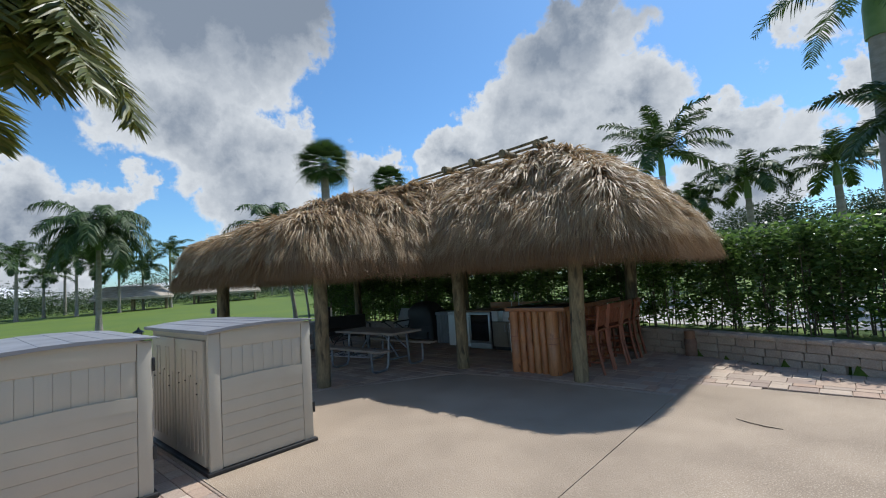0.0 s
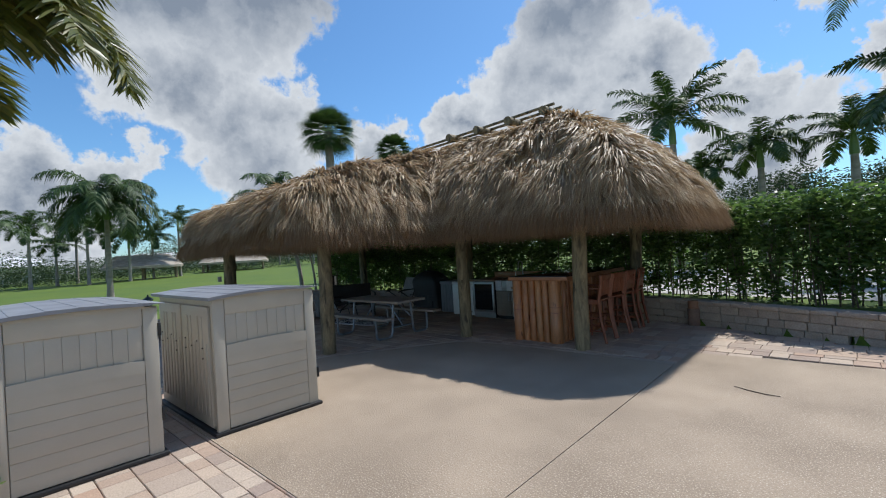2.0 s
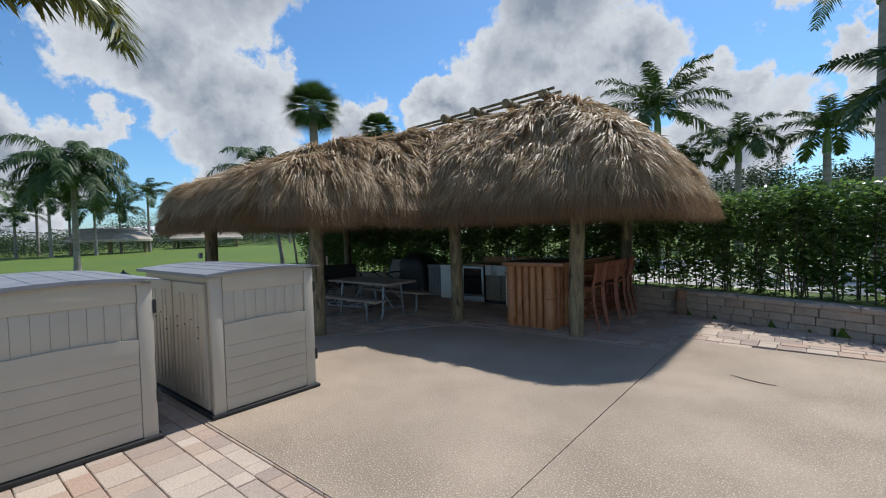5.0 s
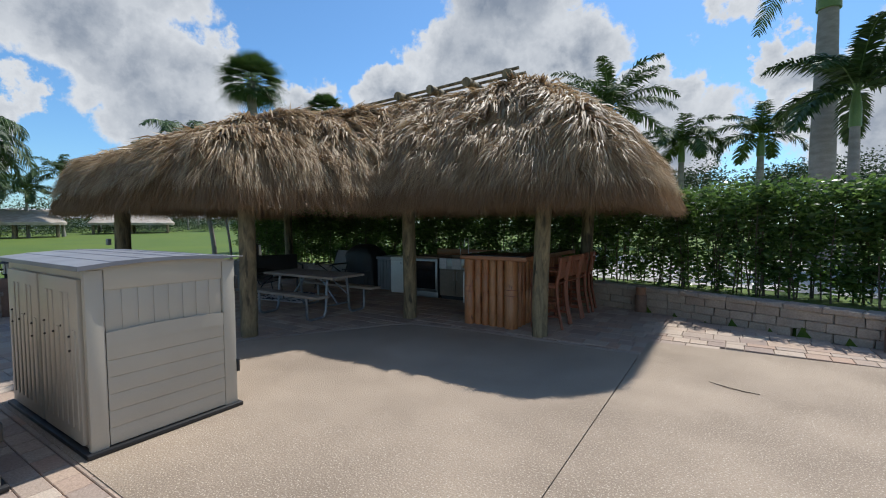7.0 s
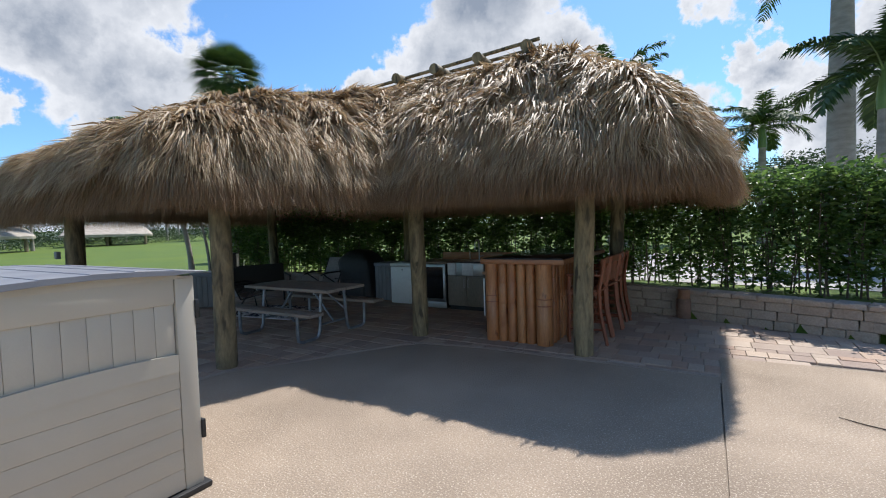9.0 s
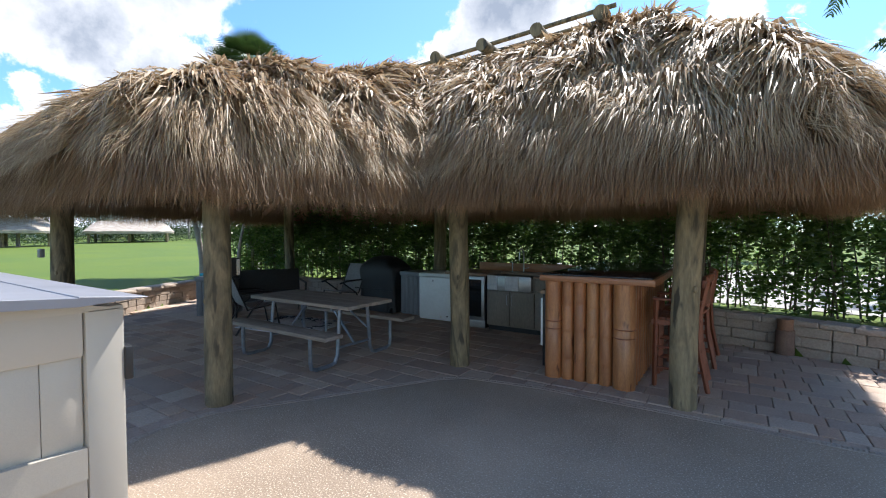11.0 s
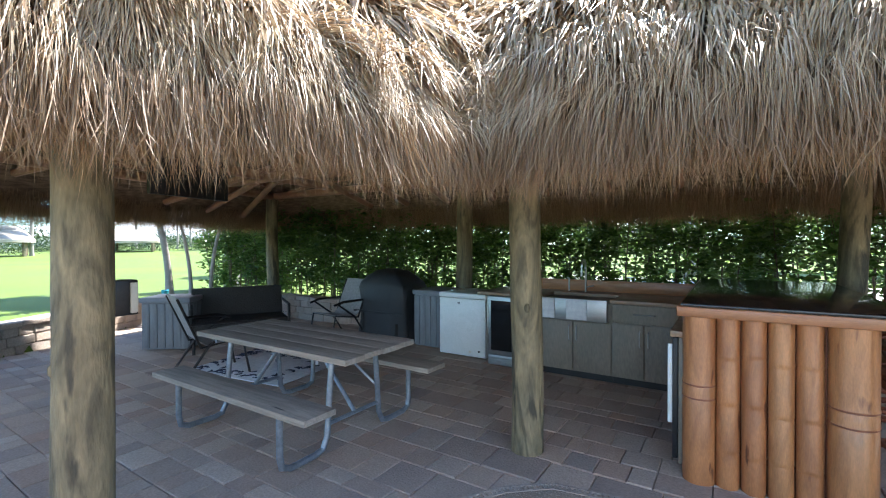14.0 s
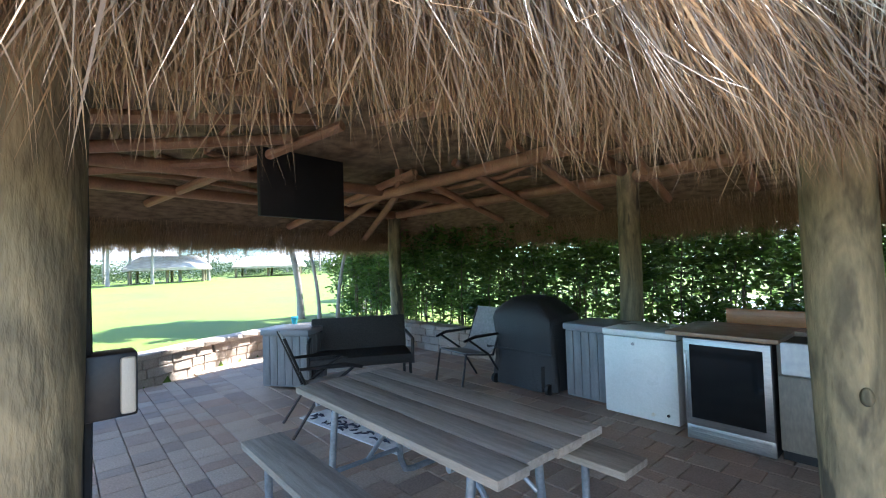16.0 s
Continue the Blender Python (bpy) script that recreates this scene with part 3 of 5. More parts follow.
    log("ridge_pole", (-9.4, 7.65, 3.34), (-3.7, 7.65, 3.62), 0.08)
    log("ridge_pole", (-8.6, 5.9, 3.22), (-8.6, 7.65, 3.26), 0.08)
    log("king_post", (-9.75, 7.6, 2.5), (-9.75, 7.6, 3.2), 0.065)
    log("tie_beam", (-11.1, 7.6, 2.5), (-7.0, 7.6, 2.5), 0.07)
    log("tie_beam", (-9.9, 4.3, 2.52), (-10.2, 9.0, 2.52), 0.07)
    # rafters, from below the eave up to the ridges
    def rafter(x, y, tx, ty):
        a, b = Vector((x, y, under(x, y) - 0.06)), Vector((tx, ty, under(tx, ty) - 0.06))
        pts = [a.lerp(b, i / 6) for i in range(7)]
        put(part("rafter", tube(pts, 0.05, 10, wobble=0.03, rng=r), M_LOG, hut))
    for i in range(9):
        x = -9.7 + 0.85 * i
        rafter(x, 9.55, x, 7.75)
    for x in (-4.9, -4.05, -3.2):
        rafter(x, 5.95, x, 7.55)
    for x in (-10.2, -9.4, -8.6, -7.8, -7.0):
        rafter(x, 3.85, x * 0.7 - 8.6 * 0.3, 5.9)
    for y in (5.0, 6.9, 7.7, 8.5):
        rafter(-11.1 - (y - 4.4) * 0.26, y, -9.5 if y > 6.5 else -8.7, 7.65 if y > 6.5 else 6.2)
    for y in (6.9, 7.65, 8.4):
        rafter(-1.9, y, -3.7, 7.65)
    for y in (4.9, 5.6):
        rafter(-5.7 + (y - 4.9) * 0.3, y, -8.3, y + 0.7)
    # purlins: thin poles at even heights
    for d0, rad in ((1.05, 0.034), (1.42, 0.034), (1.8, 0.032)):
        inset = d0 - RIM
        segs = [((-12.0 + inset, 9.0 - inset), (-2.6 - inset, 9.0 - inset)), ((-5.4 - inset, 6.45 + inset), (-2.6 - inset, 6.45 + inset)),
                ((-10.8 + inset * 1.2, 4.4 + inset), (-6.35 - inset, 4.4 + inset)), ((-10.8 + inset * 1.1, 4.4 + inset), (-12.0 + inset * 1.2, 9.0 - inset)),
                ((-2.6 - inset, 6.45 + inset), (-2.6 - inset, 9.0 - inset)), ((-6.35 - inset, 4.4 + inset), (-5.5 - inset * 0.6, 6.45 + inset))]
        for a, b in segs:
            pts = []
            for i in range(7):
                px, py = a[0] + (b[0] - a[0]) * i / 6, a[1] + (b[1] - a[1]) * i / 6
                pts.append((px, py, under(px, py) - 0.025))
            put(part("purlin", tube(pts, rad, 8, wobble=0.04, rng=r), M_LOG, hut))
    # ridge cap: short cut logs laid across, with a long pole over them
    for x in (-4.0, -4.78, -5.56, -6.32):
        log("ridge_log", (x + 0.02, 7.3, 4.07), (x - 0.02, 8.0, 4.11), 0.085, 0.08, "short sawn pale log across the ridge").data.materials[0] = M_POST
    log("ridge_rail", (-3.85, 7.5, 4.2), (-7.6, 7.55, 4.1), 0.028).data.materials[0] = M_POST
    log("ridge_rail", (-3.85, 7.8, 4.2), (-7.6, 7.75, 4.1), 0.028).data.materials[0] = M_POST
    return hut


build_roof()


# ---- storage sheds ----
def build_shed(x, y, label):
    """A low resin shed: its gabled end faces +x, D deep, W wide."""
    W, D, H = 1.05, 1.72, 1.27
    s = thing("storage_shed", x, y, 0, label, "storage shed", "beige sheds")
    part("base", box(-D - 0.02, -0.03, 0, 0.03, W + 0.03, 0.035, 0.008), M_BLACK, s, "black plastic floor edge")
    part("body", box(-D + 0.02, 0.02, 0.03, -0.03, W - 0.02, H), M_RESIN, s)
    for yy in (0.0, W - 0.11):
        part("corner_post", box(-0.055, yy, 0.03, 0.0, yy + 0.11, H + 0.005, 0.012), M_RESIN, s)
    part("top_rail", box(-0.05, 0.112, 1.12, -0.004, W - 0.112, H, 0.008), M_RESIN, s)
    # arched middle rail
    bm = bmesh.new()
    n = 12
    prof = [(0.112 + (W - 0.224) * i / n, 0.014 * math.sin(math.pi * i / n)) for i in range(n + 1)]
    lo = [bm.verts.new((0.002, yy, 0.73 + h * 0.5)) for yy, h in prof]
    hi = [bm.verts.new((0.002, yy, 0.83 + h)) for yy, h in prof]
    fs = [bm.faces.new((lo[i], lo[i + 1], hi[i + 1], hi[i])) for i in range(n)]
    ex = bmesh.ops.extrude_face_region(bm, geom=fs)
    bmesh.ops.translate(bm, verts=[v for v in ex["geom"] if isinstance(v, bmesh.types.BMVert)], vec=(-0.035, 0, 0))
    part("mid_rail", bm, M_RESIN, s)
    m = 8
    w = (W - 0.23) / m
    for i in range(m):
        part("upright_board", box(-0.045, 0.115 + i * w + 0.0004, 0.80, -0.018, 0.115 + (i + 1) * w - 0.0004, 1.125, 0.0035), M_RESIN, s)
    for i in range(6):
        z0 = 0.045 + i * 0.118
        bm = bmesh.new()
        a = [(-0.03, z0 + 0.118), (-0.007, z0 + 0.115), (-0.001, z0 + 0.008), (-0.004, z0), (-0.03, z0)]
        f0 = bm.faces.new([bm.verts.new((u, 0.113, v)) for u, v in a])
        ex = bmesh.ops.extrude_face_region(bm, geom=[f0])
        bmesh.ops.translate(bm, verts=[v for v in ex["geom"] if isinstance(v, bmesh.types.BMVert)], vec=(0, W - 0.226, 0))
        part("lap_board", bm, M_RESIN, s)
    # long sides with ribbed double doors
    for sgn, y0 in ((-1, 0.0), (1, W)):
        for k in range(2):
            xa = -D + 0.1 + k * 0.78
            d = part("door", box(xa, y0 - 0.012 if sgn < 0 else y0 - 0.03, 0.06, xa + 0.74, y0 + 0.03 if sgn < 0 else y0 + 0.012, 1.2, 0.01), M_RESIN, s)
            bm = bmesh.new()
            for i in range(7):
                u = xa + 0.07 + i * 0.1
                bm_box(bm, u - 0.03, y0 + sgn * 0.004, 0.16, u + 0.03, y0 + sgn * 0.02, 1.1 if i % 3 else 0.85, 0.006)
            part("rib_panel", bm, M_RESIN, d)
            if sgn < 0:
                for i, (u, zz) in enumerate(((0.12, 0.86), (0.3, 0.8), (0.46, 0.86), (0.6, 0.8), (0.12, 0.76), (0.6, 0.7))):
                    b = bmesh.new()
                    bmesh.ops.create_uvsphere(b, u_segments=8, v_segments=6, radius=0.008, matrix=Matrix.Translation((xa + u, y0 - 0.02, zz)))
                    part("bolt", b, M_IRON, d)
    # sloped lid with stepped ridges
    bm = bmesh.new()
    n = 6
    pts = []
    for i in range(n + 1):
        yy = -0.05 + (W + 0.1) * i / n
        h = H + 0.015 + 0.045 * math.sin(math.pi * (i + 0.6) / (n + 1.2))
        pts += [(yy, h), (yy, h + 0.004)] if i not in (0, n) else [(yy, h)]
    prof = pts + [(yy, h - 0.032) for yy, h in reversed(pts[::2])]
    gb = bmesh.new()
    g0 = gb.faces.new([gb.verts.new((0.0, 0.01, H - 0.01))] + [gb.verts.new((0.0, min(max(yy, 0.01), W - 0.01), h - 0.026)) for yy, h in pts[::2]] + [gb.verts.new((0.0, W - 0.01, H - 0.01))])
    gx = bmesh.ops.extrude_face_region(gb, geom=[g0])
    bmesh.ops.translate(gb, verts=[v for v in gx["geom"] if isinstance(v, bmesh.types.BMVert)], vec=(-D + 0.02, 0, 0))
    part("gable", gb, M_RESIN, s)
    f0 = bm.faces.new([bm.verts.new((0.06, a, b)) for a, b in prof])
    ex = bmesh.ops.extrude_face_region(bm, geom=[f0])
    bmesh.ops.translate(bm, verts=[v for v in ex["geom"] if isinstance(v, bmesh.types.BMVert)], vec=(-D - 0.12, 0, 0))
    bmesh.ops.bevel(bm, geom=bm.edges[:], offset=0.0015, segments=1, affect="EDGES")
    part("lid", bm, M_LID, s, "grey moulded lid")
    for zz in (0.3, 1.02):
        part("hinge", box(-0.04, W - 0.005, zz, 0.012, W + 0.018, zz + 0.11, 0.004), M_BLACK, s)
    return s


build_shed(-4.34, 1.575, "beige resin storage shed with grey lid beside the patio")
build_shed(-4.34, 0.09, "beige resin storage shed with grey lid on the paver strip")


# ---- bar ----
def build_bar():
    b = thing("bar_counter", -4.31, 6.46, 0, "varnished bamboo bar with black granite top", "bar")
    W, L, H = 0.87, 2.3, 1.02
    part("carcass", box(0.06, 0.08, 0.0, W - 0.06, L, H), M_STOOL, b)
    r = random.Random(8)

    def bamboo(x, y, rad, z1, nodes):
        zs, rs = [0.0], [rad]
        for nz in nodes:
            for dz, k in ((-0.018, 1.0), (-0.006, 0.955), (0.006, 1.03), (0.02, 1.0)):
                zs.append(nz + dz)
                rs.append(rad * k)
        zs.append(z1)
        rs.append(rad)
        pole = part("bamboo_pole", tube([(x, y, z) for z in zs], rs, 18, wobble=0.006, rng=r), M_BAMBOO, b, "orange-brown bamboo pole")
        if rad > 0.08:
            for nz in nodes:
                bm = bmesh.new()
                bm_tube(bm, [(x, y, nz - 0.007), (x, y, nz - 0.003), (x, y, nz + 0.003), (x, y, nz + 0.007)], [rad * 0.98, rad * 1.03, rad * 1.03, rad * 0.98], 18)
                part("node_ring", bm, M_STOOL, pole, "dark scored ring")
        return pole

    bamboo(0.075, 0.06, 0.09, H, [0.52, 0.60])
    bamboo(W - 0.085, 0.06, 0.105, H, [0.50, 0.585])
    for i in range(4):
        bamboo(0.225 + i * 0.128, 0.065, 0.062, H, [0.18 + 0.05 * r.random(), 0.46 + 0.06 * r.random(), 0.74 + 0.06 * r.random()])
    for i in range(14):
        bamboo(W - 0.055, 0.24 + i * 0.143, 0.068, H, [0.2 + 0.1 * r.random(), 0.5 + 0.1 * r.random(), 0.78 + 0.08 * r.random()])
    top = part("wood_edge", box(-0.04, -0.06, H, W + 0.2, L + 0.05, H + 0.06, 0.008), M_WOOD, b, "light orange timber edging")
    part("granite_top", box(-0.02, -0.03, H + 0.058, W + 0.17, L + 0.03, H + 0.075, 0.004), M_GRANITE, b, "polished black stone top")
    part("prep_shelf", box(-0.09, 0.1, 0.86, 0.06, L, 0.9, 0.005), M_COUNTER, b)
    f = thing("bar_fridge", -4.355, 6.6, 0, "slim dark undercounter fridge with white handle", "refrigerator")
    part("body", box(0.0, 0.0, 0.03, 0.1, 0.6, 0.85, 0.006), M_CAB, f)
    part("door", box(-0.035, 0.0, 0.06, -0.002, 0.6, 0.85, 0.006), M_BLACK, f)
    part("handle", box(-0.065, 0.02, 0.28, -0.036, 0.04, 0.8, 0.006), M_WHITE, f, "white vertical handle")
    return b


build_bar()


def build_stool():
    s = thing("bar_stool", -3.12, 7.0, 0, "reddish stained wooden bar stool with slatted seat", "bar stool", "stools along the bar", rz=3)
    s.scale = (0.92, 1.0, 0.93)
    for x, y in ((-0.2, -0.22), (-0.2, 0.22)):
        part("front_leg", tube([(x, y, 0), (x + 0.01, y, 0.92)], [0.024, 0.026], 4), M_STOOL, s)
    for y in (-0.22, 0.22):
        part("back_leg", tube([(0.3, y, 0), (0.22, y, 0.4), (0.2, y, 0.72), (0.27, y, 1.13)], [0.024, 0.026, 0.028, 0.024], 4), M_STOOL, s)
    for i in range(7):
        x = -0.22 + i * 0.066
        part("seat_slat", box(x, -0.23, 0.715, x + 0.058, 0.23, 0.74, 0.004), M_STOOL, s)
    bm = bm_box(box(-0.23, -0.235, 0.66, 0.22, -0.21, 0.714), -0.23, 0.21, 0.66, 0.22, 0.235, 0.714)
    bm_box(bm, -0.23, -0.21, 0.66, -0.205, 0.21, 0.714)
    part("apron", bm, M_STOOL, s)
    for i in range(6):
        y = -0.19 + i * 0.066
        part("back_slat", box(0.235, y, 0.8, 0.252, y + 0.054, 1.08, 0.003), M_STOOL, s).matrix_basis = pose(-0.01, 0, 0)
    part("top_rail", box(0.23, -0.24, 1.06, 0.275, 0.24, 1.15, 0.01), M_STOOL, s)
    for y in (-0.235, 0.235):
        part("arm", box(-0.22, y - 0.022, 0.92, 0.25, y + 0.022, 0.945, 0.006), M_STOOL, s)
    for z in (0.2, 0.42):
        for y in (-0.22, 0.22):
            part("stretcher", tube([(-0.2, y, z), (0.24, y, z)], 0.014, 6), M_STOOL, s)
    part("foot_rest", tube([(-0.2, -0.22, 0.28), (-0.2, 0.22, 0.28)], 0.016, 6), M_STOOL, s)
    for y, rz in ((7.52, -5), (8.05, 3), (8.58, 8)):
        copy_thing(s, pose(-3.1, y, 0, 0, 0, rz))


build_stool()


# ---- outdoor kitchen ----
def build_kitchen():
    fr = thing("beverage_fridge", -6.52, 8.12, 0, "stainless framed beverage fridge with dark glass door", "refrigerator")
    part("body", box(0.0, 0.03, 0.02, 0.6, 0.6, 0.84), M_BLACK, fr)
    dr = part("door", box(0.0, -0.02, 0.14, 0.6, 0.025, 0.84, 0.006), M_STEEL, fr)
    part("glass", box(0.05, -0.024, 0.2, 0.55, -0.018, 0.79), M_GLASSBLK, dr, "black tinted glass")
    part("handle", tube([(0.03, -0.05, 0.28), (0.03, -0.06, 0.3), (0.03, -0.06, 0.72), (0.03, -0.05, 0.74)], 0.01, 8), M_STEEL, dr)
    bm = box(0.0, 0.0, 0.02, 0.6, 0.02, 0.135, 0.003)
    for i in range(3):
        bm_box(bm, 0.03, -0.006, 0.035 + i * 0.032, 0.57, 0.002, 0.052 + i * 0.032)
    part("vent_grille", bm, M_STEEL, fr)
    x = -5.9
    for w, kind in ((0.8, "sink"), (0.62, "drawer")):
        c = thing("base_cabinet", x, 8.14, 0, "grey-brown outdoor kitchen cabinet under the counter", "cabinet", "kitchen cabinets")
        part("body", box(0.0, 0.03, 0.08, w - 0.003, 0.7, 0.845), M_CAB, c)
        part("toe_kick", box(0.0, 0.08, 0.0, w - 0.003, 0.1, 0.08), M_BLACK, c)
        half = w / 2
        for k in range(2):
            d = part("door", box(k * half + 0.006, 0.005, 0.1, (k + 1) * half - 0.009, 0.028, 0.62 if kind == "sink" else 0.64, 0.004), M_CAB, c)
            hx = half - 0.04 if k == 0 else half + 0.04
            part("handle", tube([(hx, 0.004, 0.42), (hx, -0.025, 0.43), (hx, -0.025, 0.57), (hx, 0.004, 0.58)], 0.006, 6), M_STEEL, d)
        if kind == "drawer":
            d = part("drawer", box(0.006, 0.005, 0.66, w - 0.009, 0.028, 0.835, 0.004), M_CAB, c)
            part("handle", tube([(w / 2 - 0.1, 0.004, 0.75), (w / 2 - 0.09, -0.025, 0.75), (w / 2 + 0.09, -0.025, 0.75), (w / 2 + 0.1, 0.004, 0.75)], 0.006, 6), M_STEEL, d)
        else:
            sk = thing("apron_sink", x + 0.04, 8.1, 0, "stainless apron-front sink set in the counter", "sink")
            bm = box(0.0, 0.0, 0.64, 0.72, 0.03, 0.875, 0.01)
            bm_box(bm, 0.0, 0.03, 0.64, 0.72, 0.5, 0.66)
            part("basin", bm, M_STEEL, sk)
            tw = thing("dish_towel", x + 0.34, 8.088, 0.6, "white cloth towel over the sink front", "towel")
            part("cloth", box(0.0, 0.0, 0.05, 0.22, 0.01, 0.27, 0.004), M_RUG, tw)
            tw = thing("dish_towel", x + 0.04, 8.088, 0.6, "white cloth towel over the sink front", "towel")
            part("cloth", box(0.0, 0.0, 0.05, 0.17, 0.01, 0.27, 0.004), M_RUG, tw)
            fa = thing("kitchen_faucet", x + 0.38, 8.72, 0.885, "chrome gooseneck kitchen faucet", "faucet")
            arc = [(0, 0, 0), (0, 0, 0.3)] + [(0, -0.09 + 0.09 * math.cos(a), 0.3 + 0.09 * math.sin(a)) for a in (0.5, 1.0, 1.57, 2.1, 2.7)] + [(0, -0.18, 0.2)]
            part("spout", tube(arc, 0.012, 8), M_STEEL, fa)
            part("lever", tube([(0.0, 0, 0.06), (0.09, 0, 0.08)], 0.008, 6), M_STEEL, fa)
            part("side_tap", tube([(-0.2, 0, 0), (-0.2, 0, 0.16), (-0.2, -0.06, 0.17)], 0.009, 6), M_STEEL, fa)
        x += w
    ct = thing("kitchen_counter", -6.66, 8.1, 0, "tan counter slab with raised backsplash", "countertop")
    bm = box(0.0, 0.0, 0.85, 0.79, 0.78, 0.885, 0.006)
    bm_box(bm, 0.79, 0.5, 0.85, 1.55, 0.78, 0.885)
    bm_box(bm, 1.55, 0.0, 0.85, 2.2, 0.78, 0.885, 0.006)
    part("slab", bm, M_COUNTER, ct)
    part("backsplash", box(0.25, 0.74, 0.886, 2.9, 0.79, 1.02, 0.005), M_WOOD, ct, "orange-brown backsplash board")
    fz = thing("chest_freezer", -7.33, 8.27, 0, "white chest freezer with rust stain", "freezer")
    part("body", box(0.0, 0.01, 0.02, 0.69, 0.62, 0.76, 0.015), M_WHITE, fz)
    part("lid", box(-0.005, 0.0, 0.765, 0.695, 0.63, 0.83, 0.015), M_WHITE, fz)
    part("lock", tube([(0.3, 0.012, 0.7), (0.3, -0.004, 0.7)], 0.014, 10), M_STEEL, fz)
    part("drain_plug", tube([(0.6, 0.012, 0.1), (0.6, -0.006, 0.1)], 0.012, 8), M_BLACK, fz)

    def slat_box(x, y, w, d, h, label, rz=0):
        bx = thing("deck_box", x, y, 0, label, "storage box", rz=rz)
        part("body", box(0, 0.015, 0.03, w, d, h - 0.07), M_GREYBOX, bx)
        m = max(4, int(w / 0.095))
        for i in range(m):
            part("slat", box(i * w / m + 0.004, 0.0, 0.05, (i + 1) * w / m - 0.004, 0.016, h - 0.085, 0.004), M_GREYBOX, bx)
        for i in range(5):
            part("slat", box(w - 0.001, i * d / 5 + 0.004, 0.05, w + 0.014, (i + 1) * d / 5 - 0.004, h - 0.085, 0.004), M_GREYBOX, bx)
        part("lid", box(-0.02, -0.02, h - 0.07, w + 0.025, d + 0.02, h, 0.015), M_LID, bx)
    slat_box(-7.86, 8.42, 0.48, 0.55, 0.82, "grey resin bin with upright slats")
    slat_box(-10.8, 6.15, 0.62, 0.5, 0.74, "grey resin deck box with upright slats", rz=38)
    # covered grill
    g = thing("covered_grill", -8.45, 8.65, 0, "barbecue grill under a draped black cover", "grill")
    bm = bmesh.new()
    r = random.Random(5)
    rows = []
    for z, sx, sy in ((0.03, 0.5, 0.36), (0.3, 0.48, 0.33), (0.6, 0.47, 0.32), (0.8, 0.5, 0.33), (0.88, 0.48, 0.31), (0.98, 0.36, 0.27), (1.06, 0.24, 0.18), (1.09, 0.1, 0.08)):
        ring = []
        for k in range(40):
            a = 2 * math.pi * k / 40
            c, s2 = math.cos(a), math.sin(a)
            f = 1 + 0.05 * math.sin(a * 9 + z * 3) * (1.1 - z) + 0.03 * math.sin(a * 4 + z * 7) + r.uniform(-0.022, 0.022)
            ring.append(bm.verts.new((sx * math.copysign(abs(c) ** 0.55, c) * f, sy * math.copysign(abs(s2) ** 0.55, s2) * f, z)))
        rows.append(ring)
    for a, b2 in zip(rows, rows[1:]):
        for k in range(40):
            bm.faces.new((a[k], a[(k + 1) % 40], b2[(k + 1) % 40], b2[k]))
    bm.faces.new(rows[-1])
    bm.faces.new(list(reversed(rows[0])))
    part("cover", bm, M_COVER, g)
    for x in (-0.4, 0.4):
        part("wheel", tube([(x - 0.02, -0.3, 0.06), (x + 0.02, -0.3, 0.06)], 0.06, 14), M_BLACK, g)
    part("strap", box(-0.49, -0.347, 0.44, 0.49, -0.338, 0.47, 0.003), M_BLACK, g)


build_kitchen()


